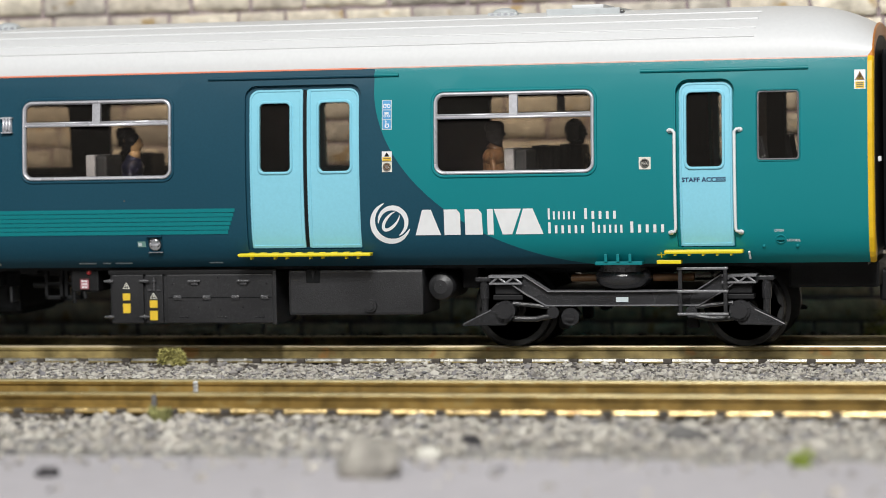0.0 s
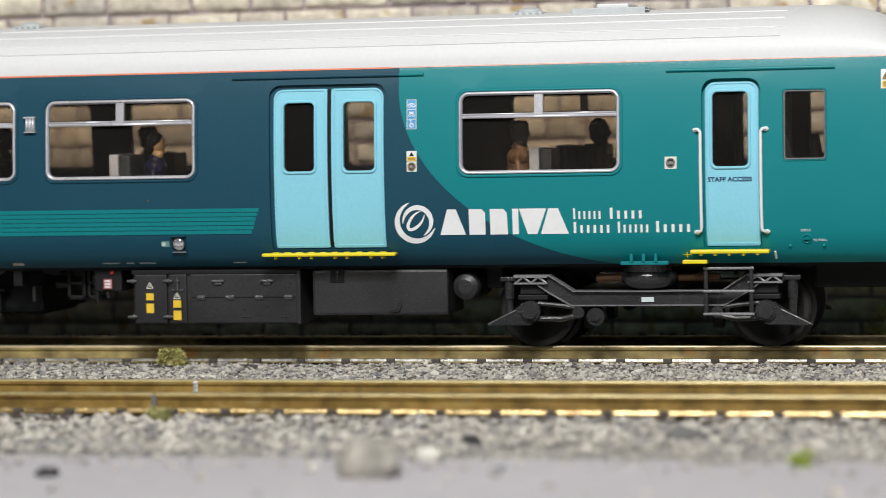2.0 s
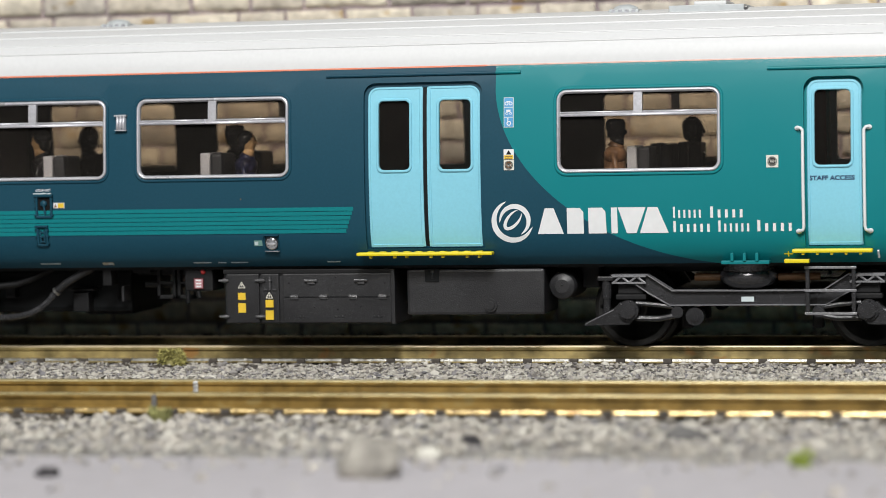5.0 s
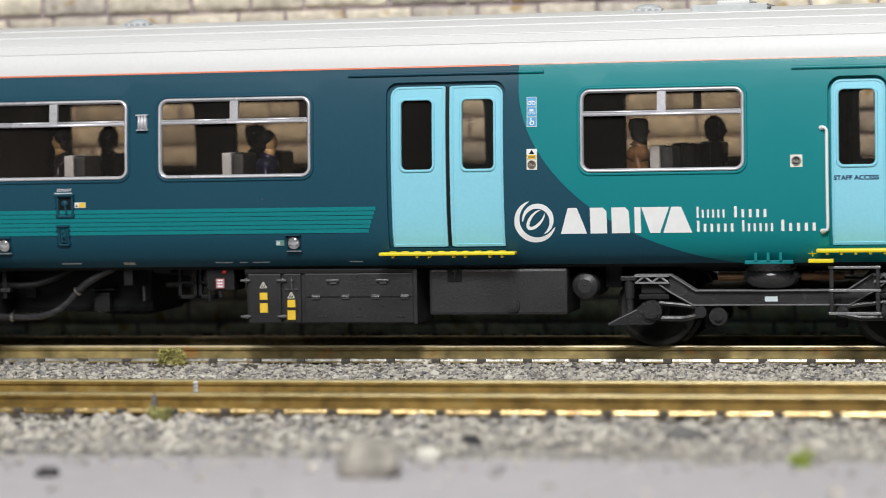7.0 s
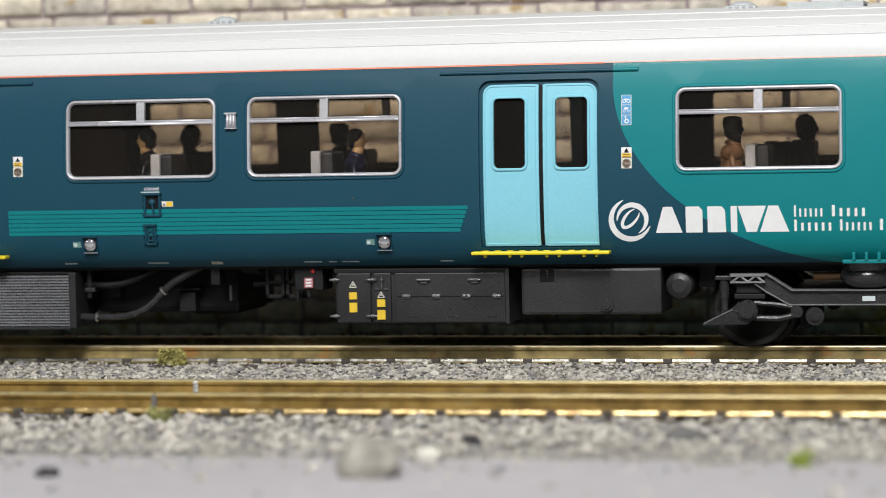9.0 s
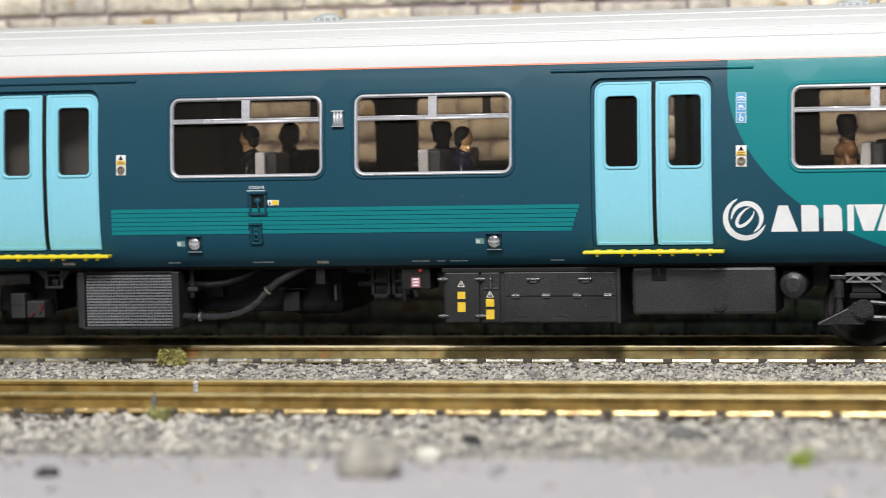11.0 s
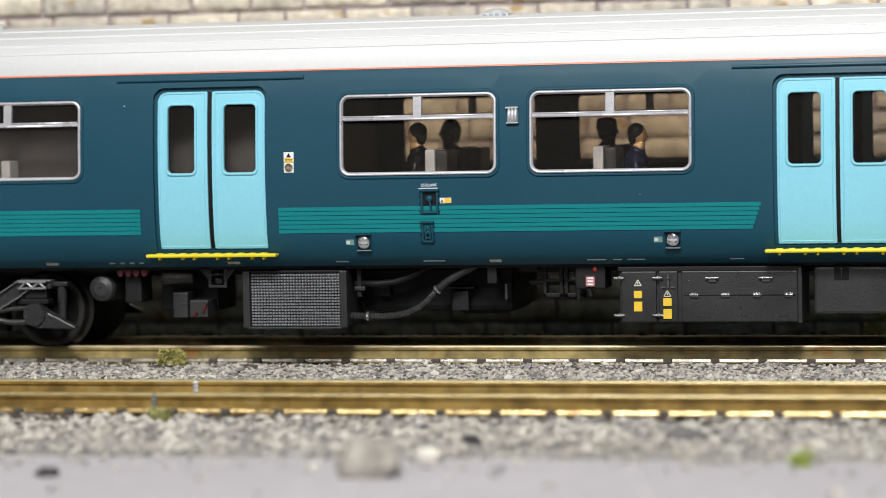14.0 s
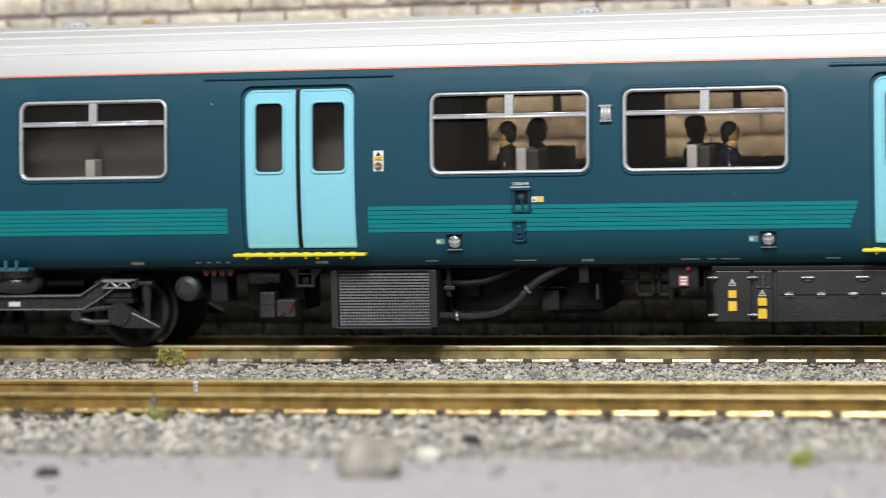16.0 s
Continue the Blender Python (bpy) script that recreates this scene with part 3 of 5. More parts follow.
def body():
    outline = [(X_BACK, 12.4), (X_FRONT, 12.4), (X_FRONT, 41.3), (X_BACK, 41.3)]
    holes = [rounded(a + 0.25, b - 0.25, 25.85, 37.2, 1.2) for a, b in WINDOWS]
    holes += [rounded(d[0] - 0.5, d[3] + 0.4, 14.95, 39.05, 1.7, corners=(0, 1, 1, 0)) for d in DOORS]
    holes += [rounded(-57.65, -49.3, 14.8, 38.6, 1.8, corners=(0, 1, 1, 0)), rounded(-46.1, -40.2, 27.0, 36.75, 0.5)]
    for side in (-1, 1):
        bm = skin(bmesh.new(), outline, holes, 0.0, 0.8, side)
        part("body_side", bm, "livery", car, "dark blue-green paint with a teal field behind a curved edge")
        inner = holes
        if side > 0:
            inner = [rounded(a + 0.4, b - 1.6, 26.5, 36.7, 0.7) for a, b in WINDOWS] + holes[len(WINDOWS):]
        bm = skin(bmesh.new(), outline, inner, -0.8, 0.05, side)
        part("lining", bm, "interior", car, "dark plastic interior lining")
    # added pale strips that draw the light on the far frames' lower bars
    for a, b in WINDOWS[1:]:
        bm = bmesh.new()
        box(bm, a + 0.4, b - 1.6, 16.9, 17.8, 26.1, 26.9, 0.12)
        part("inner_sill", bm, "sill", car, "pale tan strip for the lit lower edge of the far frame")
    bm = bmesh.new()
    box(bm, X_BACK + 0.5, X_FRONT - 0.5, -14.6, 14.6, 11.9, 12.6)
    part("floor_pan", bm, "under_dark", car)
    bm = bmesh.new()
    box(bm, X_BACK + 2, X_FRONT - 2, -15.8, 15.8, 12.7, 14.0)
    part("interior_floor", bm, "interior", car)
    bm = bmesh.new()
    prism(bm, [(X_BACK, 12.4), (X_BACK + 0.8, 12.4), (X_BACK + 0.8, 46), (X_BACK, 46)], -16.8, 16.8)
    part("rear_end", bm, "under_dark", car)


def roof():
    bm = bmesh.new()
    xs = [X_BACK, -200, -120, -60, -47] + [-45 + 1.0 * i for i in range(15)] + [X_FRONT + 0.6]
    n = 40
    rows = []
    for x in xs:
        t = max(0.0, min(1.0, (x + 47) / 18.0))
        h = 7.8 - 4.0 * t ** 3.5
        w = 17.0 - 0.5 * t
        row = []
        for k in range(n + 1):
            a = math.pi * k / n
            c, s = math.cos(a), math.sin(a)
            row.append(bm.verts.new((x, -w * math.copysign(abs(c) ** 0.82, c), 41.3 + h * s ** 0.86)))
        rows.append(row)
    for a, b in zip(rows, rows[1:]):
        for k in range(n):
            bm.faces.new((a[k], a[k + 1], b[k + 1], b[k])).smooth = True
    bm.faces.new(rows[0])
    rf = part("roof", bm, "roof", car, "off-white painted curved roof")
    for side in (-1, 1):
        for ang in (21.3, 32, 45, 59):
            bm = bmesh.new()
            a = radians(ang)
            y, z = 17.0 * math.cos(a) ** 0.82, 41.3 + 7.8 * math.sin(a) ** 0.86
            tube(bm, [(X_BACK + 6, side * y, z - 0.06), (-46.6 + (ang - 21.3) * 0.012, side * y, z - 0.06)], 0.2, 8)
            part("roof_rib", bm, "roof", rf)
    for x0, x1 in ((-87.0, -82.5), (-165.6, -161.2), (-245.4, -240.9)):
        bm = bmesh.new()
        box(bm, x0, x1, -7.2, -3.0, 47.7, 49.15, 0.3)
        ball(bm, (x0 + x1) / 2, -5, 49.1, 1.9, 1.6, 0.75)
        vent = part("roof_ventilator", bm, "hatch_grey", rf)
        bm = bmesh.new()
        for q in range(4):
            x = x0 + 0.75 + q * (x1 - x0 - 1.5) / 3
            box(bm, x - 0.28, x + 0.28, -7.35, -7.1, 48.6, 49.05, 0.06)
        part("ventilator_slot", bm, "mesh_grey", vent)
    # whole box in grey: the shade of its upright sides is in the colour
    bm = bmesh.new()
    box(bm, -77.9, -67.0, -8.4, 4.5, 47.6, 49.36, 0.12)
    hatch = part("roof_hatch", bm, "hatch_grey", rf, "raised roof hatch in pale grey that holds its sides' shade")
    bm = bmesh.new()
    box(bm, -74.6, -69.8, -6.0, 3.5, 49.3, 50.0, 0.25)
    part("hatch_lid", bm, "roof", hatch)
    bm = bmesh.new()
    box(bm, -67.1, -66.5, -8.3, -6.8, 48.2, 48.95, 0.1)
    part("hatch_catch", bm, "dull_edge", hatch, "small grey catch")
    for side in (-1, 1):
        bm = bmesh.new()
        plate(bm, X_BACK, -103.0, 41.13, 41.36, 0.06, 0.1, side)
        part("cantrail_line", bm, "orange", car, "thin orange line below the roof")
        bm = bmesh.new()
        plate(bm, -103.0, X_FRONT, 41.18, 41.36, 0.06, 0.1, side)
        part("cantrail_line", bm, "faded_orange", car, "thin faded orange line below the roof")


def window(a, b, side):
    w = empty("side_window", parent=car)
    w["label"] = "silver-framed side window with two upper lights"
    bm = bmesh.new()
    ring(bm, rounded(a - 0.42, b + 0.42, 25.15, 37.95, 1.8), rounded(a + 0.02, b - 0.02, 25.58, 37.5, 1.42), 0.2, 0.3, side)
    part("window_surround", bm, "livery", w)
    bm = bmesh.new()
    ring(bm, rounded(a, b, 25.6, 37.48, 1.4), rounded(a + 0.52, b - 0.52, 26.15, 36.9, 0.95), 0.16, 0.55, side)
    c = (a + b) / 2
    plate(bm, a + 0.45, b - 0.45, 33.62, 34.22, 0.2, 0.7, side)
    plate(bm, c - 0.62, c + 0.62, 34.2, 37.0, 0.14, 0.6, side)
    part("window_frame", bm, "silver_dull", w, "silver frame")
    bm = bmesh.new()
    loop = rounded(a + 0.22, b - 0.22, 25.84, 37.24, 1.25, 8)
    loop = even(loop, loop)[0]
    tube(bm, [on_side(x, z, 0.14, side) for x, z in loop + loop[:1]], 0.2, 10, caps=False)
    for x0, x1, z in ((a + 0.5, b - 0.5, 33.78), (a + 0.6, c - 0.62, 34.2), (c + 0.62, b - 0.6, 34.2)):
        tube(bm, [on_side(x0, z, 0.14, side), on_side(x1, z, 0.14, side)], 0.19 if z < 34 else 0.15, 10)
    part("frame_bead", bm, "silver", w, "rounded bright bead along the frame", smooth=True)
    for x0, x1, z0, z1 in ((a + 0.4, b - 0.4, 25.95, 33.7), (a + 0.4, c - 0.5, 34.1, 37.1), (c + 0.5, b - 0.4, 34.1, 37.1)):
        bm = bmesh.new()
        plate(bm, x0, x1, z0, z1, -0.35, 0.12, side)
        part("pane", bm, "glass" if side < 0 else "glass_far", w).visible_shadow = False


def door_leaf(name, x0, x1, z0, z1, side, win, corners, parent, deep=0.0):
    d = empty(name, parent=parent)
    d["label"] = "pale blue door leaf with a tall rounded window"
    bm = bmesh.new()
    wl = rounded(win[0] + 0.35, win[1] - 0.35, win[2] + 0.35, win[3] - 0.35, 0.8)
    skin(bm, rounded(x0, x1, z0, z1, 1.5, corners=corners), [wl], -0.28 - deep, 0.7, side, 2.5)
    part("door_panel", bm, "door_blue", d)
    bm = bmesh.new()
    ring(bm, rounded(x0, x1, z0, z1, 1.5, corners=corners), rounded(x0 + 0.42, x1 - 0.42, z0 + 0.42, z1 - 0.42, 1.1, corners=corners), -0.16 - deep, 0.3, side)
    part("door_rim", bm, "door_blue", d)
    bm = bmesh.new()
    ring(bm, rounded(*win, 1.0), rounded(win[0] + 0.42, win[1] - 0.42, win[2] + 0.42, win[3] - 0.42, 0.7), -0.05 - deep, 0.4, side)
    part("window_rim", bm, "door_blue", d)
    bm = bmesh.new()
    plate(bm, win[0] + 0.3, win[1] - 0.3, win[2] + 0.3, win[3] - 0.3, -0.6 - deep, 0.12, side)
    part("pane", bm, "glass", d).visible_shadow = False
    bm = bmesh.new()
    plate(bm, x0 + 0.15, x1 - 0.15, z0 - 0.02, z0 + 0.35, -0.12 - deep, 0.3, side)
    part("kick_strip", bm, "door_blue", d)


def doors():
    for a, b, c, d in DOORS:
        for side in (-1, 1):
            door_leaf("door", a, b, 15.2, 38.45, side, (a + 1.2, b - 1.5, 26.0, 36.8), (0, 0, 1, 0), car, 0.35)
            door_leaf("door", c, d, 15.2, 38.45, side, (c + 1.25, d - 1.05, 26.0, 36.8), (0, 1, 0, 0), car, 0.35)
            bm = skin(bmesh.new(), rounded(a - 0.7, d + 0.6, 14.8, 39.25, 1.8, corners=(0, 1, 1, 0)), [rounded(a + 0.1, d - 0.1, 15.3, 38.3, 1.4, corners=(0, 1, 1, 0))], -0.6, 0.15, side)
            part("door_reveal", bm, "livery", car)
            bm = bmesh.new()
            plate(bm, b - 0.05, c + 0.05, 15.1, 38.9, -0.75, 0.4, side)
            part("door_seal", bm, "black", car)
            bm = bmesh.new()
            plate(bm, b - 0.14, b + 0.14, 15.25, 38.3, -0.42, 0.3, side)
            plate(bm, c - 0.14, c + 0.14, 15.25, 38.3, -0.42, 0.3, side)
            part("door_edge_strip", bm, "door_blue", car)
            x0, x1 = a - 1.7, d + 1.75
            bm = bmesh.new()
            ys = sorted((side * 17.9, side * 19.75))
            box(bm, x0, x1, ys[0], ys[1], 14.0, 14.5, 0.2)
            k = 10
            for i in range(k):
                xc = x0 + 2 + (x1 - x0 - 4) * i / (k - 1)
                box(bm, xc - 0.45, xc + 0.45, side * 18.9 - 0.4, side * 18.9 + 0.4, 14.45, 14.62, 0.06)
                if i % 3 != 1:
                    box(bm, xc - 0.17, xc + 0.17, side * 18.9 - 0.4, side * 18.9 + 0.4, 13.65, 14.0)
            part("door_step", bm, "yellow", car, "bright yellow door step board")
            bm = bmesh.new()
            tube(bm, [on_side(a - 6.2, 40.2, 0.12, side), on_side(d + 6.05, 40.2, 0.12, side)], 0.27, 10)
            part("rain_strip", bm, "livery", car)
    for side in (-1, 1):
        bm = skin(bmesh.new(), rounded(-57.85, -49.1, 14.7, 38.8, 1.9, corners=(0, 1, 1, 0)), [rounded(-57.15, -49.75, 15.1, 38.0, 1.4, corners=(0, 1, 1, 0))], -1.05, 0.15, side)
        part("door_reveal", bm, "livery", car)
        door_leaf("cab_door", -57.25, -49.65, 14.95, 38.15, side, (-56.6, -50.75, 25.8, 37.1), (0, 1, 1, 0), car, 0.5)
        bm = bmesh.new()
        ys = sorted((side * 17.9, side * 19.6))
        box(bm, -59.4, -48.2, ys[0], ys[1], 13.95, 14.5, 0.2)
        for i in range(5):
            xc = -57.9 + 2.0 * i
            box(bm, xc - 0.17, xc + 0.17, side * 18.9 - 0.4, side * 18.9 + 0.4, 13.68, 14.0)
        part("door_step", bm, "yellow", car, "bright yellow cab door step")
        bm = bmesh.new()
        ys = sorted((side * 17.0, side * 18.7))
        box(bm, -60.6, -57.1, ys[0], ys[1], 12.5, 13.02, 0.08)
        part("step_bracket", bm, "yellow", car)
        bm = bmesh.new()
        tube(bm, [on_side(-62.7, 39.9, 0.12, side), on_side(-38.9, 39.9, 0.12, side)], 0.27, 10)
        part("rain_strip", bm, "livery", car)
        for x, s in ((-57.75, -1), (-49.25, 1)):
            bm = bmesh.new()
            path = [(x + s * 0.8, 31.5), (x + s * 0.3, 31.45), (x, 31.1)] + [(x, 30.6 - 1.3 * q) for q in range(11)] + [(x + s * 0.1, 17.15), (x + s * 0.8, 16.9)]
            tube(bm, [on_side(px, pz, 0.5, side) for px, pz in path], 0.23, 10)
            for pz in (31.4, 16.95):
                ball(bm, *on_side(x + s * 0.7, pz, 0.1, side), 0.45, 0.3, 0.35)
            part("handrail", bm, "white", car, "white painted cab door handrail", smooth=True)
        w = empty("cab_window", parent=car)
        bm = bmesh.new()
        ring(bm, rounded(-46.3, -40.0, 26.8, 37.0, 0.6), rounded(-46.1, -40.2, 27.0, 36.8, 0.45), 0.12, 0.3, side)
        part("window_frame", bm, "teal", w)
        bm = bmesh.new()
        ring(bm, rounded(-46.1, -40.2, 27.0, 36.8, 0.45), rounded(-45.85, -40.45, 27.25, 36.5, 0.35), -0.05, 0.5, side)
        part("window_gasket", bm, "bogie_edge", w, "grey rubber gasket")
        bm = bmesh.new()
        plate(bm, -46.0, -40.3, 27.05, 36.7, -0.3, 0.12, side)
        part("pane", bm, "glass", w).visible_shadow = False


def front_end():
    t = (X_FRONT + 47) / 18.0
    arch = [(math.copysign(abs(math.cos(q)) ** 0.82, math.cos(q)) * -(17.0 - 0.5 * t), 41.3 + (7.8 - 4.0 * t ** 3.5) * math.sin(q) ** 0.86) for q in [math.pi * k / 24 for k in range(25)]]
    loop = [(-width_at(z), z) for z in (12.4, 13.2, 14, 16, 20, 26, 32, 38, 40.6)] + arch + [(width_at(z), z) for z in (40.6, 38, 32, 26, 20, 16, 14, 13.2, 12.4)]
    bm = bmesh.new()
    rows = []
    for dx, k in ((0.0, 1.003), (0.62, 1.003), (0.85, 0.99), (0.85, 0.90), (0.5, 0.89)):
        rows.append([bm.verts.new((X_FRONT + (max(dx, 0.62) if z > 41.3 else dx), y * k, 29 + (z - 29) * k)) for y, z in loop])
    for a, b in zip(rows, rows[1:]):
        for i in range(len(loop) - 1):
            # index 1: arch over the roof, its yellow turned orange for the shade
            bm.faces.new((a[i], b[i], b[i + 1], a[i + 1])).material_index = 1 if loop[i][1] + loop[i + 1][1] > 83.4 else 0
    part("front_edge", bm, ["warm_yellow", "front_orange"], car, "yellow front edge that arches over the roof")
    bm = bmesh.new()
    bm.faces.new([bm.verts.new((X_FRONT + 0.7, y * 0.93, 29 + (z - 29) * 0.93)) for y, z in loop])
    part("front_face", bm, "black", car, "black driving front")
    bm = bmesh.new()
    box(bm, X_FRONT + 1.1, X_FRONT + 7, -6.5, 6.5, 13.5, 42.5, 0.8)
    part("gangway", bm, "black", car, "black corridor connection")
    for side in (-1, 1):
        bm = bmesh.new()
        box(bm, X_FRONT + 1.1, X_FRONT + 1.6, side * 14.5 - 0.6, side * 14.5 + 0.6, 26.5, 27.2, 0.1)
        part("front_handle", bm, "white", car)
    bm = bmesh.new()
    box(bm, -30.5, -25.0, -2.5, 2.5, 6.0, 10.5, 0.4)
    box(bm, -43, -30, -9, 9, 8.4, 12.2, 0.4)
    part("coupler", bm, "under_dark", car, "black plastic coupler below the front")


stone_wall()
body()
roof()
for wa, wb in WINDOWS:
    for sd in (-1, 1):
        window(wa, wb, sd)
doors()
front_end()


# ---- livery details on the side ----
def stripes():
    for x0, x1, slant in ((X_BACK + 0.2, -215.2, 0), (-193.8, -123.1, 1)):
        for i in range(6):
            z0 = 17.38 + 0.645 * i
            end = x1 - (1.15 * (1 - i / 5) if slant else 0)
            bm = bmesh.new()
            plate(bm, x0, end, z0, z0 + 0.56, 0.09, 0.12)
            part("stripe", bm, "teal", car, "raised teal stripe band")


def logo():
    """A plain ring mark and a row of plain white blocks."""
    bm = bmesh.new()

    def arc(cx, cz, r0, r1, tilt, a0, a1, w):
        n = 40
        ins, outs = [], []
        for i in range(n + 1):
            t = i / n
            a = radians(a0 + (a1 - a0) * t)
            g = w * math.sin(math.pi * min(1, max(0, t))) ** 0.6
            for lst, k in ((outs, 0.0), (ins, g)):
                px, pz = (r0 - k) * math.cos(a), (r1 - k) * math.sin(a)
                c, s = math.cos(radians(tilt)), math.sin(radians(tilt))
                lst.append(bm.verts.new(on_side(cx + px * c - pz * s, cz + px * s + pz * c, 0.06)))
        for i in range(n):
            bm.faces.new((outs[i], outs[i + 1], ins[i + 1], ins[i]))

    arc(-99.5, 18.75, 3.05, 3.05, 0, 105, 345, 0.85)
    arc(-99.1, 19.0, 2.3, 2.3, 0, -70, 190, 0.75)
    arc(-99.45, 18.95, 1.75, 0.95, 48, 20, 340, 0.5)
    part("ring_emblem", bm, "white", car, "white ring emblem")

    blocks = [[(-0.1, 0), (3.7, 0), (2.3, 1), (1.0, 1)], [(4.2, 0), (6.6, 0), (6.6, 0.85), (6.1, 1), (4.2, 1)], [(7.3, 0), (9.9, 0), (9.8, 0.85), (9.3, 1), (7.3, 1)], [(10.6, 0), (11.5, 0), (11.5, 1), (10.6, 1)], [(12.8, 0), (14.2, 0), (15.6, 1), (11.6, 1)], [(14.7, 0), (18.8, 0), (17.3, 1), (15.9, 1)]]
    for b in blocks:
        bm = bmesh.new()
        pts = [(-95.7 + u, 16.92 + 3.7 * h) for u, h in b]
        bm.faces.new([bm.verts.new(on_side(x, z, 0.07)) for x, z in pts])
        part("emblem_block", bm, "white", car, "plain white block of the emblem")
    for words, z in (([(19.5, 6, 4.4), (24.8, 5, 5.2)], 19.0), ([(19.5, 6, 5.75), (25.9, 6, 4.85), (31.4, 5, 5.5)], 17.0)):
        for u0, n, w in words:
            bm = bmesh.new()
            for i in range(n):
                xa = -95.7 + u0 + w * i / n
                plate(bm, xa, xa + 0.38 * w / n, z, z + (1.6 if i == 0 else 1.15), 0.06, 0.05)
            part("print_bar", bm, "white", car, "row of small white bars")


def sticker(name, x0, x1, z0, z1, mat, label, extras=(), parent=None):
    bm = bmesh.new()
    plate(bm, x0, x1, z0, z1, 0.06, 0.08)
    ob = part(name, bm, mat, parent or car, label)
    for kind, m, pts in extras:
        bm = bmesh.new()
        if kind == "poly":
            bm.faces.new([bm.verts.new(on_side(x, z, 0.10)) for x, z in pts])
        elif kind == "bars":
            for z in pts[2:]:
                plate(bm, pts[0], pts[1], z, z + 0.1, 0.12, 0.02)
        elif kind == "ring":
            x, z, r0, r1 = pts
            ring(bm, [(x + r0 * math.cos(a * 0.2618), z + r0 * math.sin(a * 0.2618)) for a in range(24)], [(x + r1 * math.cos(a * 0.2618), z + r1 * math.sin(a * 0.2618)) for a in range(24)], 0.22, 0.2)
        part("mark", bm, m, ob)
    return ob


def rect(x0, x1, z0, z1):
    return [(x0, z0), (x1, z0), (x1, z1), (x0, z1)]


def signs():
    x0, x1 = -100.5, -99.05
    marks = []
    for i in range(3):
        z = 32.35 + 1.42 * i
        marks.append(("poly", "sign_blue", rect(x0 + 0.1, x1 - 0.1, z + 0.03, z + 1.32)))
    ob = sticker("access_sign", x0, x1, 32.27, 36.58, "pale_text", "blue and white access sign with three symbols", marks)
    bm = bmesh.new()
    for i in range(3):
        z = 32.35 + 1.42 * i
        wheels_at = (((-99.75, 0.34),), ((-100.05, 0.2), (-99.5, 0.2)), ((-100.08, 0.28), (-99.48, 0.28)))[i]
        for cx, r in wheels_at:
            ring(bm, [(cx + r * math.cos(a * 0.5236), z + 0.5 + r * math.sin(a * 0.5236)) for a in range(12)], [(cx + r * 0.6 * math.cos(a * 0.5236), z + 0.5 + r * 0.6 * math.sin(a * 0.5236)) for a in range(12)], 0.13, 0.03)
        if i == 0:
            plate(bm, -99.95, -99.83, z + 0.5, z + 1.05, 0.12, 0.02)
            plate(bm, -99.98, -99.8, z + 1.08, z + 1.25, 0.12, 0.02)
            plate(bm, -99.9, -99.5, z + 0.72, z + 0.82, 0.12, 0.02)
        else:
            plate(bm, -100.1, -99.5, z + 0.72, z + (0.84 if i == 2 else 1.05), 0.12, 0.02)
    part("mark", bm, "white", ob)
    for a, z in ((-100.55, 26.15), (-192.8, 26.28)):
        b = a + 1.5
        m = (a + b) / 2
        sticker("warning_label", a, b, z + 1.55, z + 3.0, "white", "white and amber warning label", [("poly", "amber", rect(a + 0.08, b - 0.08, z + 1.58, z + 2.15)), ("bars", "copper", (a + 0.25, b - 0.25, z + 1.68, z + 1.9)), ("poly", "black", [(m - 0.38, z + 2.25), (m + 0.38, z + 2.25), (m, z + 2.88)])])
        sticker("door_button", a, b, z, z + 1.5, "cream", "door button plate", [("ring", "steel", (m, z + 0.75, 0.62, 0.46)), ("ring", "copper", (m, z + 0.75, 0.42, 0.3)), ("ring", "steel", (m, z + 0.75, 0.24, 0.08))])
    sticker("door_button", -62.9, -61.2, 25.98, 27.72, "cream", "door button plate", [("ring", "steel", (-62.05, 26.85, 0.68, 0.5)), ("ring", "under", (-62.05, 26.85, 0.46, 0.32)), ("ring", "steel", (-62.05, 26.85, 0.26, 0.08))])
    sticker("warning_label", -32.5, -30.95, 36.7, 39.4, "white", "white and amber high voltage label", [("poly", "copper", [(-32.4, 37.95), (-31.05, 37.95), (-31.72, 39.2)]), ("poly", "amber", [(-32.2, 38.05), (-31.25, 38.05), (-31.72, 38.95)]), ("poly", "amber", rect(-32.35, -31.1, 36.8, 37.75)), ("bars", "navy", (-32.2, -31.25, 37.0, 37.25, 37.5)), ("poly", "black", [(-31.85, 38.1), (-31.6, 38.45), (-31.75, 38.45), (-31.6, 38.8), (-31.85, 38.5), (-31.7, 38.5)])])
    for a, b in ((-231.1, -229.15), (-202.5, -200.6), (-162.75, -161.0)):
        sticker("solebar_label", a, b, 12.8, 13.2, "sill", "small tan solebar label", [("poly", "pale_text", rect(a + 0.9, b - 0.1, 12.86, 13.1))])
    bars = [(-221.0, -220.1), (-219.3, -218.6), (-217.8, -217.1), (-216.3, -215.6), (-185.8, -183.9), (-172.6, -169.4), (-148.4, -145.7), (-144.6, -143.4), (-142.6, -140.0), (-127.8, -125.8)]
    for a, b in bars:
        bm = bmesh.new()
        plate(bm, a, b, 12.98, 13.14, 0.06, 0.05)
        part("print_bar", bm, "pale_text", car)
    # small silver vent between the two middle windows
    bm = bmesh.new()
    plate(bm, -159.25, -157.8, 32.95, 35.25, 0.4, 0.45)
    plate(bm, -159.5, -157.65, 35.0, 35.22, 0.7, 0.7)
    plate(bm, -159.4, -157.65, 32.85, 33.02, 0.6, 0.6)
    vent = part("vent_box", bm, "mesh_grey", car, "small silver vent box")
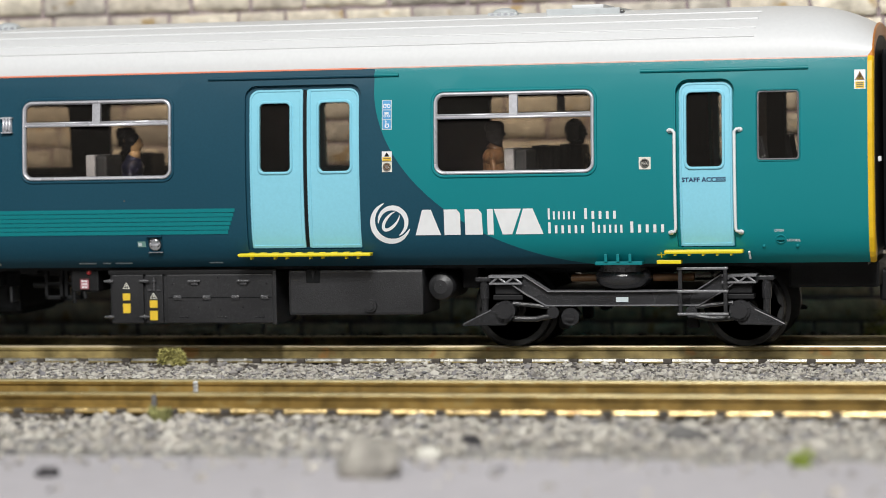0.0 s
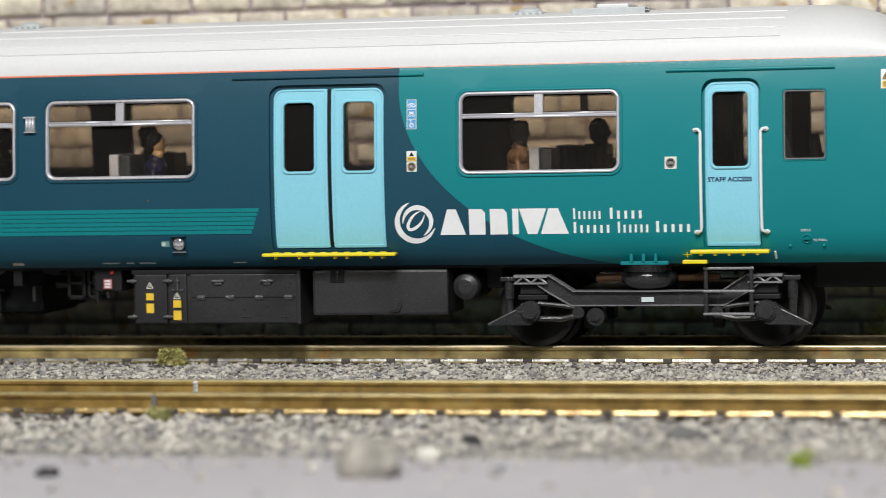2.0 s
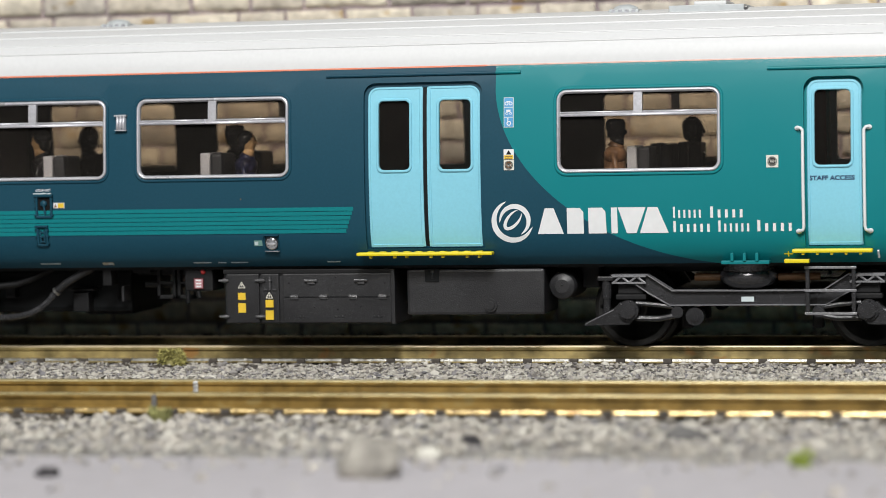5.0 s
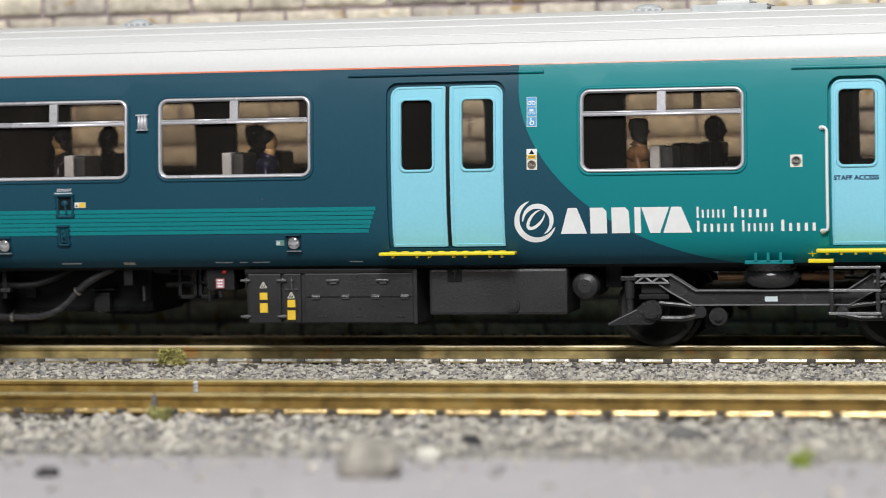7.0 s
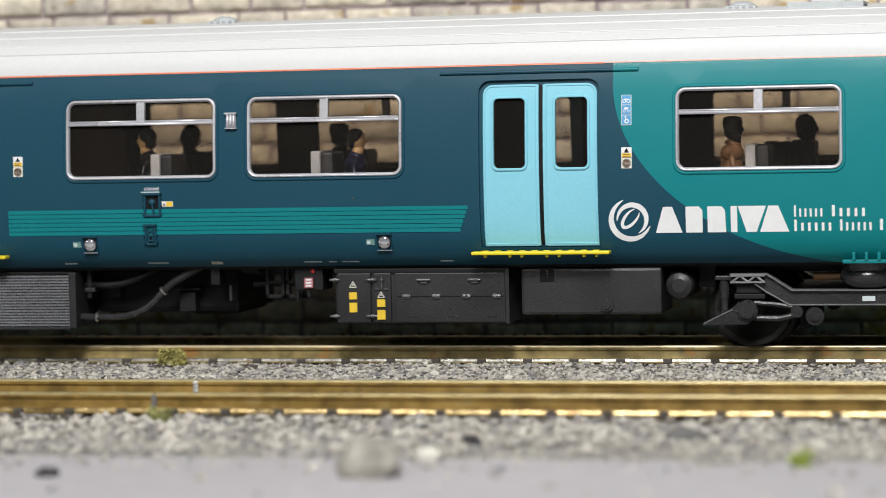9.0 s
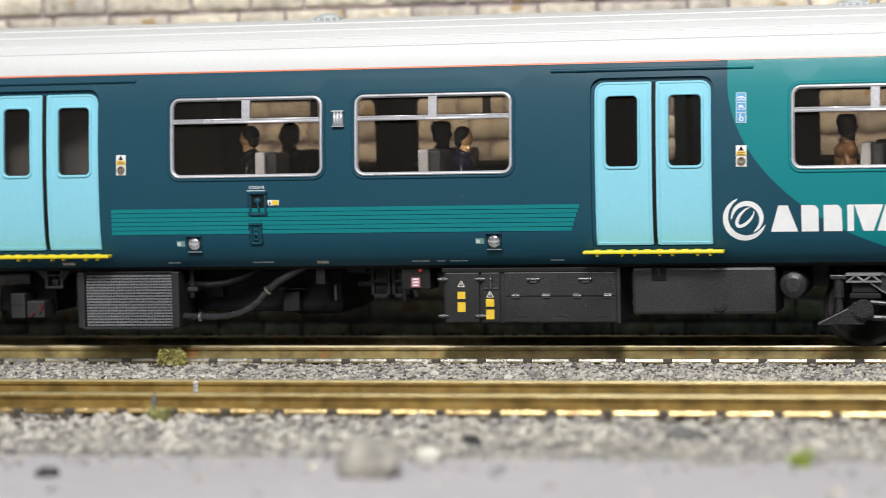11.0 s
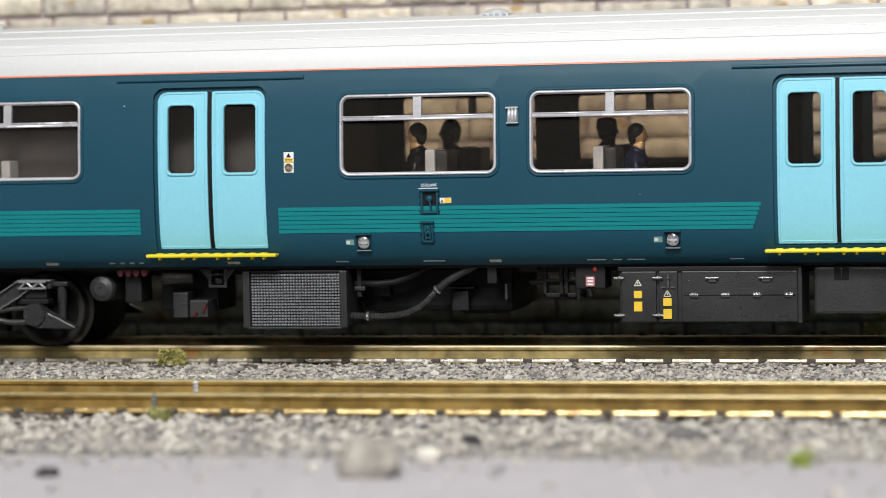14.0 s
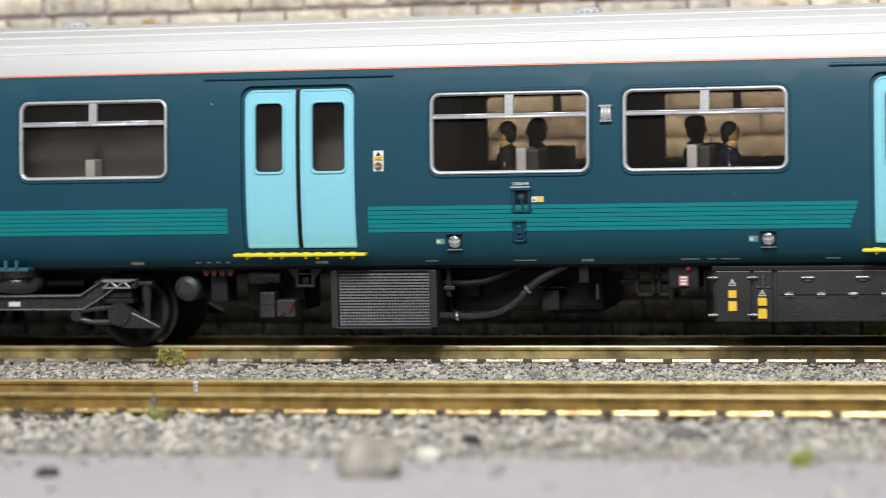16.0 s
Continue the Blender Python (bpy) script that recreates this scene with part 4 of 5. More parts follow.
    for i in range(3):
        bm = bmesh.new()
        x = -159.0 + 0.48 * i
        tube(bm, [on_side(x, 33.05, 0.5), on_side(x, 34.98, 0.5)], 0.19, 8)
        part("vent_bar", bm, "silver", vent, smooth=True)
    # filler recesses
    for z0, z1, a, b in ((20.0, 23.55, -172.3, -169.6), (15.75, 18.95, -172.3, -170.5)):
        bm = bmesh.new()
        ring(bm, rounded(a, b, z0, z1, 0.15, 2), rounded(a + 0.38, b - 0.38, z0 + 0.4, z1 - 0.45, 0.1, 2), 0.38, 0.45)
        plate(bm, a - 0.1, b + 0.1, z1 - 0.25, z1, 0.6, 0.6)
        for z in (z0 + 0.5, (z0 + z1) / 2, z1 - 0.7):
            plate(bm, a - 0.16, a + 0.06, z - 0.12, z + 0.12, 0.45, 0.4)
            plate(bm, b - 0.06, b + 0.16, z - 0.12, z + 0.12, 0.45, 0.4)
        fr = part("filler_panel", bm, "livery", car, "recessed filler panel with a raised rim")
        # black sheet laid on the body paint for the recess's shade
        bm = bmesh.new()
        plate(bm, a + 0.3, b - 0.3, z0 + 0.3, z1 - 0.35, 0.05, 0.04)
        part("filler_recess", bm, "black", fr)
        bm = bmesh.new()
        c = (a + b) / 2
        if z1 > 20:
            ball(bm, *on_side(c - 0.05, 22.2, 0.15), 0.55, 0.35, 0.5)
            tube(bm, [on_side(c, 22.0, 0.3), on_side(c + 0.25, 20.6, 0.3)], 0.16, 8)
        else:
            for q in (-0.3, 0.3):
                tube(bm, [on_side(c + q, 18.2, 0.2), on_side(c + q, 16.3, 0.2)], 0.17, 8)
            for z in (16.5, 17.2, 17.9):
                tube(bm, [on_side(c - 0.4, z, 0.25), on_side(c + 0.4, z, 0.25)], 0.12, 6)
        part("filler_cap", bm, "livery", fr)
    lettering("printed_word", "COOLANT", -172.2, 23.98, 0.42, "white", car, 0.06, 2.35)
    bm = bmesh.new()
    plate(bm, -172.45, -169.6, 23.66, 23.8, 0.62, 0.05)
    part("print_bar", bm, "pale_text", car)
    sticker("warning_label", -169.45, -167.75, 21.52, 22.32, "white", "small white and amber label", [("poly", "amber", rect(-168.75, -167.82, 21.58, 22.26)), ("poly", "copper", [(-169.35, 21.65), (-168.9, 21.65), (-169.12, 22.15)])])
    # body-side lamps with clear lenses
    for x in (-135.7, -181.05):
        z = 15.98
        bm = bmesh.new()
        ring(bm, rounded(x - 1.12, x + 1.12, z - 1.18, z + 1.18, 0.12, 2), rounded(x - 0.98, x + 0.98, z - 1.0, z + 1.0, 0.1, 2), 0.3, 0.4)
        plate(bm, x - 1.2, x + 1.2, z + 1.05, z + 1.25, 0.5, 0.5)
        plate(bm, x - 1.1, x + 1.1, z - 1.25, z - 1.08, 0.45, 0.45)
        lamp = part("side_lamp", bm, "livery", car, "square lamp housing with a round clear lens")
        # silver strip that paints the light on the lamp's lower ledge
        bm = bmesh.new()
        plate(bm, x - 1.1, x + 1.1, z - 1.3, z - 1.16, 0.5, 0.2)
        part("lamp_ledge", bm, "silver_dull", lamp)
        bm = bmesh.new()
        ring(bm, [(x + 1.0 * math.cos(a * 0.2618), z + 1.0 * math.sin(a * 0.2618)) for a in range(24)], [(x + 0.86 * math.cos(a * 0.2618), z + 0.86 * math.sin(a * 0.2618)) for a in range(24)], 0.34, 0.2)
        for q in (-0.4,):
            plate(bm, x - 0.6, x + 0.6, z + q, z + q + 0.12, 0.48, 0.1)
        part("lens_rim", bm, "under", lamp)
        bm = bmesh.new()
        ball(bm, *on_side(x, z, 0.1), 0.98, 0.35, 0.98)
        for k in range(8):
            a = k * 0.7854
            ball(bm, *on_side(x + 0.72 * math.cos(a), z + 0.72 * math.sin(a), 0.36), 0.14, 0.1, 0.14, seg=6)
        part("lens", bm, "lamp_lens", lamp, "clear lens")
        sticker("print_label", x - 2.75, x - 1.5, 15.55, 16.38, "dim_text", "small pale green label", [("poly", "pale_text", rect(x - 2.65, x - 2.1, 15.7, 16.2))])
    lettering("printed_word", "STAFF ACCESS", -56.95, 24.05, 0.66, "navy", car, -0.72, 6.3, 0.035)
    lettering("printed_word", "OPEN", -43.85, 16.92, 0.36, "pale_text", car, 0.06, 1.3)
    lettering("printed_word", "NORMAL", -42.1, 15.52, 0.36, "pale_text", car, 0.06, 1.9)
    bm = bmesh.new()
    ring(bm, [(-43.0 + 0.78 * math.cos(a * 0.2618), 15.85 + 0.7 * math.sin(a * 0.2618)) for a in range(24)], [(-43.0 + 0.5 * math.cos(a * 0.2618), 15.85 + 0.45 * math.sin(a * 0.2618)) for a in range(24)], 0.14, 0.2)
    plate(bm, -43.55, -42.45, 15.75, 15.98, 0.3, 0.3)
    part("switch_recess", bm, "livery", car, "round recessed switch with a bar handle")
    for x in (-45.4, -40.7):
        bm = bmesh.new()
        ball(bm, *on_side(x, 14.9, 0.0), 0.28, 0.2, 0.28, seg=8)
        part("stud", bm, "livery", car)
    bm = bmesh.new()
    tube(bm, [on_side(-47.55, 14.1, 0.25), on_side(-47.5, 13.1, 0.25)], 0.16, 8)
    part("release_pull", bm, "white", car, "small white release pull")
    bm = bmesh.new()
    plate(bm, -60.75, -59.5, 13.65, 13.8, 0.06, 0.05)
    plate(bm, -60.2, -60.05, 13.3, 14.1, 0.07, 0.05)
    part("mark", bm, "yellow", car, "small yellow lifting mark")
    for x, z, m in ((-140.2, 22.45, "copper"), (-217.47, 36.52, "cream")):
        bm = bmesh.new()
        ball(bm, *on_side(x, z, 0.0), 0.12, 0.1, 0.12, seg=6)
        part("stud", bm, m, car)


# ---- seats, partitions and figures inside ----
def seat(x, y, z_top, edge_mat="seat_edge", w=7.0):
    s = empty("seat", parent=car)
    bm = bmesh.new()
    box(bm, x, x + 1.5, y - w / 2, y + w / 2, 14, z_top, 0.3)
    part("backrest", bm, edge_mat, s)
    bm = bmesh.new()
    box(bm, x + 1.5, x + 3.4, y - w / 2, y + w / 2, 14, z_top - (0.1 if w > 5 else 2.6), 0.5)
    box(bm, x + 3.2, x + 8.5, y - w / 2, y + w / 2, 18, 20.5, 0.5)
    part("seat_cushion", bm, "seat", s)


def figure(x, y, z, coat, face, r=1.5, facing=1, cap=False):
    """A plain seated model figure: head, shoulders and trunk in one mesh."""
    bm = bmesh.new()
    ball(bm, x, y, z, r * 0.84, r * 0.76, r * 1.12, 1)
    ball(bm, x + facing * r * 0.82, y, z - 0.1 * r, r * 0.17, r * 0.15, r * 0.22, 1, 8)
    ball(bm, x - facing * 0.22 * r, y, z + 0.32 * r, r * 0.93, r * 0.9, r * 0.95, 2)
    ball(bm, x - facing * 0.45 * r, y, z - 0.25 * r, r * 0.62, r * 0.8, r * 0.75, 2)
    if cap:
        tube(bm, [(x - facing * 0.2 * r, y, z + q * r) for q in (0.05, 0.25, 0.8, 1.15, 1.24)], [0.92 * r, 1.02 * r, 1.02 * r, 0.82 * r, 0.4 * r], 16, 2)
    tube(bm, [(x, y, z - r * 1.5), (x, y, z - r * 0.7)], r * 0.62, 10, 1)
    tube(bm, [(x - facing * 0.3, y, z - r * 1.75), (x, y, z - r * 1.25)], [r * 0.95, r * 0.72], 12, 0)
    ball(bm, x - facing * 0.4, y, z - r * 2.45, r * 1.2, r * 1.5, r * 1.05, 0)
    tube(bm, [(x - facing * 0.5, y, 15), (x - facing * 0.5, y, 20), (x - facing * 0.5, y, z - r * 2.1)], [r * 1.3, r * 1.2, r * 1.08], 14, 0)
    for q in (-1, 1):
        tube(bm, [(x - facing * 0.4, y + q * r * 1.2, z - r * 2.1), (x, y + q * r * 1.35, z - r * 4.0), (x + facing * 1.6, y + q * r * 1.1, z - r * 4.7)], r * 0.3, 8, 0)
        tube(bm, [(x - facing * 0.5, y + q * r * 0.7, 20.0), (x + facing * 3.6, y + q * r * 0.7, 20.3), (x + facing * 3.8, y + q * r * 0.7, 14.2)], r * 0.6, 8, 0)
    part("seated_figure", bm, [coat, face, "hair"], car, "small painted seated model figure", smooth=True)


def interior():
    for x, y, zt in ((-147.6, -11.5, 29.3), (-172.5, -11.5, 29.25), (-83.7, -9.5, 29.2), (-238.6, -13.4, 28.6)):
        seat(x, y, zt, w=3.5 if y < -12 else 7.0)
    for x, y, zt in ((-148.0, 9.5, 29.2), (-172.2, 9.5, 29.2), (-82.6, 5.0, 29.3), (-79.0, 9.0, 29.4)):
        seat(x, y, zt, "seat")
    figure(-141.9, -9.0, 30.7, "coat_navy", "skin", 1.45, 1)
    figure(-149.4, 9.0, 31.3, "hair", "hair", 1.6, 1, True)
    figure(-175.2, -9.0, 31.3, "hair", "skin", 1.5, -1)
    figure(-174.4, 9.0, 31.4, "hair", "hair", 1.7, -1)
    figure(-85.6, -9.0, 31.4, "coat_brown", "hair", 1.45, 1, True)
    figure(-76.9, 9.0, 31.1, "hair", "hair", 1.7, 1)
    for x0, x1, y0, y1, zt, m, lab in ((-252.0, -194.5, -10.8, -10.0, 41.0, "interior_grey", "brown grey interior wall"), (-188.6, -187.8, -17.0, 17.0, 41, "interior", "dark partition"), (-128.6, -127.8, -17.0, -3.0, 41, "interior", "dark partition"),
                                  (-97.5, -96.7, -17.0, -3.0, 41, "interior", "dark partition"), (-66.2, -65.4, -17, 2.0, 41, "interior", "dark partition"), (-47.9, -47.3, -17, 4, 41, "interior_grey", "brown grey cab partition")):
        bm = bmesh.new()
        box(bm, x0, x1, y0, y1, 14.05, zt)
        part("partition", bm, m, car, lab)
    bm = bmesh.new()
    for x, y0, y1 in ((-45.6, -13, -9), (-42.6, -5, 2)):
        prism(bm, [(x, 14), (x + 3.0, 14), (x + 2.6, 21), (x + 0.9, 22), (x - 0.5, 30.3), (x - 1.2, 30.3), (x - 0.3, 22)], y0, y1, 0, 0.2)
    part("cab_seat", bm, "seat", car, "dark cab seats")


# ---- underframe ----
def face_box(name, x0, x1, z0, z1, y0, y1, mat, label="", bevel=0.25, parent=None):
    bm = bmesh.new()
    box(bm, x0, x1, y0, y1, z0, z1, bevel)
    return part(name, bm, mat, parent or car, label)


def cabinets():
    cab = face_box("equipment_cabinet", -144.0, -117.9, 3.9, 11.9, -15.6, -5, "under", "dark grey underfloor equipment cabinet")
    for x0, x1, y in ((-143.6, -138.55, -16.15), (-138.2, -135.5, -16.05), (-134.9, -118.4, -16.1)):
        face_box("cabinet_door", x0, x1, 4.05, 11.3, y, -15.4, "under", "", 0.15, cab)
    face_box("cabinet_top", -144.1, -117.8, 11.3, 11.95, -16.0, -6, "under_dark", "", 0.1, cab)
    face_box("cabinet_edge", -118.35, -117.75, 3.85, 11.7, -16.35, -6, "under", "", 0.12, cab)
    for x, z in ((-143.9, 10.35), (-143.9, 5.0), (-138.3, 10.35), (-138.3, 5.0)):
        bm = bmesh.new()
        tube(bm, [(x - 0.75, -16.35, z), (x + 0.75, -16.35, z)], 0.2, 8)
        box(bm, x - 0.2, x + 0.35, -16.4, -15.9, z - 0.28, z + 0.28, 0.08)
        part("hinge", bm, "dull_edge", cab)
    for x in (-136.8,):
        bm = bmesh.new()
        tube(bm, [(x, -16.3, 10.9), (x, -16.3, 8.9)], 0.16, 8)
        ball(bm, x, -16.3, 10.3, 0.3, 0.3, 0.3, seg=8)
        box(bm, x - 1.0, x - 0.35, -16.3, -15.9, 8.9, 9.1)
        box(bm, x + 0.35, x + 1.0, -16.3, -15.9, 8.9, 9.1)
        part("latch", bm, "dull_edge", cab)
    bm = bmesh.new()
    box(bm, -134.6, -118.5, -16.16, -16.0, 7.78, 7.92)
    part("door_seam", bm, "black", cab)
    for x in (-133.1, -128.6, -124.1, -119.6):
        bm = bmesh.new()
        box(bm, x - 0.6, x + 0.6, -16.4, -16.0, 7.55, 8.2, 0.1)
        tube(bm, [(x - 0.6, -16.4, 7.9), (x + 0.6, -16.4, 7.9)], 0.15, 8)
        part("hinge", bm, "dull_edge", cab)
    for x in (-130.4, -122.8):
        bm = bmesh.new()
        tube(bm, [(x - 1.0, -16.45, 10.3), (x + 0.9, -16.45, 10.3)], 0.2, 8)
        box(bm, x - 0.6, x + 0.5, -16.4, -16.0, 9.75, 10.3, 0.1)
        part("handle", bm, "dull_edge", cab)
    for x in (-132.3, -126.3, -120.4):
        bm = bmesh.new()
        for q in (-0.55, 0, 0.55):
            ball(bm, x + q, -16.12, 4.95, 0.2, 0.15, 0.15, seg=6)
        part("bolt", bm, "under", cab)
    for x, z in ((-130.0, 6.4), (-123.0, 6.4), (-126.5, 6.0), (-133.9, 9.9), (-119.3, 9.9), (-126.8, 10.8)):
        bm = bmesh.new()
        ball(bm, x, -16.1, z, 0.13, 0.1, 0.13, seg=6)
        part("bolt", bm, "bogie", cab)
    for x0, x1, z0, z1 in ((-141.78, -140.62, 7.48, 8.52), (-141.78, -140.6, 5.58, 6.98), (-137.55, -136.35, 6.35, 7.45), (-137.55, -136.35, 4.5, 5.9)):
        bm = bmesh.new()
        box(bm, x0, x1, -16.24, -16.0, z0, z1)
        part("yellow_label", bm, "amber", cab, "yellow label")
    for x, z in ((-141.2, 9.25), (-136.95, 7.72)):
        bm = bmesh.new()
        for p, q in (((-0.5, 0), (0.5, 0)), ((0.5, 0), (0, 0.85)), ((0, 0.85), (-0.5, 0))):
            tube(bm, [(x + p[0], -16.2, z + p[1]), (x + q[0], -16.2, z + q[1])], 0.065, 6)
        tube(bm, [(x, -16.2, z + 0.2), (x, -16.2, z + 0.55)], 0.08, 6)
        part("warning_triangle", bm, "cream", cab, "pale triangle outline")

    tank = face_box("fuel_tank", -116.1, -95.6, 5.1, 11.8, -15.6, -5, "under", "dark grey fuel tank", 0.4)
    bm = bmesh.new()
    disc(bm, -103.55, 6.5, -16.0, -15.4, 0.95, 20)
    disc(bm, -103.55, 6.5, -16.2, -15.9, 0.6, 16)
    part("filler_cap", bm, "under", tank)
    # no notch is cut: a black plate on the face gives its shade
    face_box("tank_notch", -113.3, -111.2, 9.95, 11.9, -15.75, -15.3, "black", "black plate that stands for the shaded filler recess", 0.05, tank)
    bm = bmesh.new()
    ball(bm, -112.2, -15.7, 11.5, 0.5, 0.4, 0.35, seg=8)
    tube(bm, [(-112.2, -15.8, 11.4), (-112.2, -15.8, 10.4)], 0.15, 6)
    part("filler_pipe", bm, "bogie", tank)
    for x in (-93.3, -223.5):
        bm = bmesh.new()
        tube(bm, [(x, -4, 9.1), (x, -13.2, 9.1), (x, -13.8, 9.1), (x, -14.15, 9.1)], [2.05, 2.05, 1.8, 1.0], 28)
        ball(bm, x, -14.2, 9.3, 0.16, 0.12, 0.16, seg=6)
        part("air_tank", bm, "under", car, "dark grey air tank end", smooth=False)
    face_box("underframe_box", -91.0, -88.5, 8.6, 12, -10, 2, "under_dark")
    face_box("chassis_beam", -284, -34, 10.6, 12.2, -6, 6, "under_dark", "black chassis beam", 0.2)


def radiator():
    rad = face_box("radiator", -199.9, -184.9, 3.3, 11.5, -15.3, -7, "under_dark", "ribbed grey radiator with a fine mesh face")
    for x0, x1 in ((-200.4, -199.35), (-185.55, -184.4)):
        face_box("radiator_side", x0, x1, 3.35, 11.7, -16.3, -7, "under", "", 0.15, rad)
    face_box("radiator_rail", -199.6, -185.3, 3.1, 3.45, -16.3, -8, "under", "", 0.1, rad)
    face_box("radiator_rail", -199.6, -185.3, 11.4, 11.75, -15.6, -8, "under_dark", "", 0.1, rad)
    bm = bmesh.new()
    nx, nz = 30, 18
    for i in range(nx):
        for j in range(nz):
            x, z = -199.3 + 13.7 * (i + 0.5) / nx, 3.5 + 7.8 * (j + 0.5) / nz
            a, b = 0.15, 0.14
            vs = [bm.verts.new(p) for p in ((x - a, -15.3, z - b), (x + a, -15.3, z - b), (x + a, -15.3, z + b), (x - a, -15.3, z + b), (x - a * 0.6, -15.72, z - b * 0.6), (x + a * 0.6, -15.72, z - b * 0.6), (x + a * 0.6, -15.72, z + b * 0.6), (x - a * 0.6, -15.72, z + b * 0.6))]
            for k in range(4):
                bm.faces.new((vs[k], vs[(k + 1) % 4], vs[4 + (k + 1) % 4], vs[4 + k]))
            bm.faces.new(vs[4:])
    grille = part("radiator_mesh", bm, "mesh_grey", rad, "fine grey mesh of small studs")
    grille["kind"] = "stuff"


def pipes():
    path = [(-184.6, 4.95), (-182.0, 4.85), (-179.5, 4.8), (-177.5, 4.95), (-175.6, 5.4), (-174.0, 6.15), (-172.6, 7.25), (-171.4, 8.6), (-169.8, 9.9), (-167.5, 11.2), (-165.2, 12.3)]
    fine = []
    for (xa, za), (xb, zb) in zip(path, path[1:]):
        k = 10
        fine += [(xa + (xb - xa) * i / k, -14.0, za + (zb - za) * i / k) for i in range(k)]
    bm = bmesh.new()
    tube(bm, fine[:75], [0.52 if i % 2 else 0.40 for i in range(75)], 12)
    hose = part("hose", bm, "hose_grey", car, "ribbed grey flexible hose", smooth=False)
    bm = bmesh.new()
    tube(bm, fine[72:], 0.55, 12)
    part("hose_end", bm, "under", hose, smooth=True)
    for i in (10, 70):
        bm = bmesh.new()
        d = Vector(fine[i + 1]) - Vector(fine[i])
        p = Vector(fine[i])
        tube(bm, [p, p + d * 1.6], 0.72, 14)
        part("hose_clip", bm, "steel", hose)
    bm = bmesh.new()
    tube(bm, [(-184, -13, 9.6), (-180.5, -13, 9.55), (-178, -13, 9.8), (-175.5, -13, 10.6), (-172.0, -13, 12.3)], 0.5, 12)
    part("upper_pipe", bm, "under_dark", car, "black pipe", smooth=True)
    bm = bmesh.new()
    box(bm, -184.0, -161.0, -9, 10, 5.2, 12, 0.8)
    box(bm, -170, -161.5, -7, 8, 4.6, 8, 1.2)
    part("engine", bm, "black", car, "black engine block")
    for x0, x1, z0, z1, y, m in ((-183.6, -182.9, 7.6, 11.8, -13.5, "under_dark"), (-183.9, -182.3, 8.6, 9.2, -13.8, "under"), (-180.8, -179.2, 7.6, 9.2, -11, "under_dark"), (-169.8, -167.3, 5.4, 8.3, -11, "under_dark"), (-170.4, -166.4, 8.6, 8.9, -11.2, "under_dark"),
                                 (-163.6, -162.2, 9.6, 12, -14.6, "under_dark"), (-161.6, -161.2, 7.0, 9.3, -12, "under"), (-159.0, -156.2, 11.4, 12.2, -14, "under_dark")):
        face_box("underframe_bracket", x0, x1, z0, z1, y, y + 3, m, "", 0.12)
    for a, b in ((-155.8, -152.9), (-152.6, -149.6)):
        bm = bmesh.new()
        for x0, x1, z0, z1 in ((a, a + 0.5, 7.4, 12), (b - 0.5, b, 7.4, 12), (a, b, 7.4, 7.95), (a, b, 9.6, 10.0)):
            box(bm, x0, x1, -12.2, -11.2, z0, z1, 0.08)
        part("underframe_bracket", bm, "under_dark", car)
    bm = bmesh.new()
    tube(bm, [(-158, -11, 9.5), (-150, -11, 9.5)], 0.45, 10)
    part("cross_pipe", bm, "under_dark", car)
    iso = face_box("isolator_box", -150.6, -146.2, 8.7, 11.9, -14.6, -9, "under_dark", "small dark isolator box with a red light and label")
    face_box("isolator_label", -149.0, -147.7, 9.15, 10.55, -14.8, -14.5, "pink", "pink and white label", 0.02, iso)
    for z in (9.3, 9.75, 10.2):
        face_box("isolator_bar", -148.75, -147.95, z, z + 0.22, -14.86, -14.7, "white", "", 0.0, iso)
    bm = bmesh.new()
    ring_pts = [(-149.05, 9.1), (-147.65, 9.1), (-147.65, 10.6), (-149.05, 10.6)]
    for (xa, za), (xb, zb) in zip(ring_pts, ring_pts[1:] + ring_pts[:1]):
        tube(bm, [(xa, -14.8, za), (xb, -14.8, zb)], 0.08, 6)
    part("isolator_border", bm, "dull_red", iso)
    bm = bmesh.new()
    ball(bm, -147.65, -14.7, 11.55, 0.36, 0.25, 0.36, seg=10)
    part("red_button", bm, "red", iso)
    bm = bmesh.new()
    tube(bm, [(-150.2, -14.4, 8.7), (-150.2, -14.4, 7.0)], 0.3, 8)
    tube(bm, [(-148.6, -14.4, 8.7), (-148.4, -14.4, 7.7)], 0.35, 8)
    part("cable_gland", bm, "under_dark", iso)
    # towards the rear door
    bm = bmesh.new()
    tube(bm, [(-213.4, -13.7, 10.75), (-208.65, -13.7, 10.75)], 1.1, 24)
    for x in (-212.3, -209.7):
        tube(bm, [(x - 0.12, -13.7, 10.75), (x + 0.12, -13.7, 10.75)], 1.17, 24)
        ball(bm, x, -14.75, 10.3, 0.2, 0.15, 0.2, seg=6)
    part("reservoir", bm, "bogie", car, "dark horizontal reservoir")
    face_box("valve_box", -211.7, -209.45, 4.75, 8.5, -15, -10, "under", "small dark grey valve box", 0.15)
    face_box("valve_box_lid", -211.75, -209.4, 6.7, 6.85, -15.05, -10, "bogie", "", 0.03)
    vb = face_box("valve_box", -209.2, -206.4, 4.8, 7.35, -14.8, -10, "under", "small dark grey valve box with red handles", 0.15)
    for p, q in (((-207.0, 5.7), (-206.6, 6.9)), ((-208.6, 5.0), (-208.0, 5.6))):
        bm = bmesh.new()
        tube(bm, [(p[0], -15.0, p[1]), (q[0], -15.0, q[1])], 0.22, 8)
        part("red_handle", bm, "dull_red", vb)
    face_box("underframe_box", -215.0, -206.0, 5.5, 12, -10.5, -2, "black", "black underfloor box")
    bm = bmesh.new()
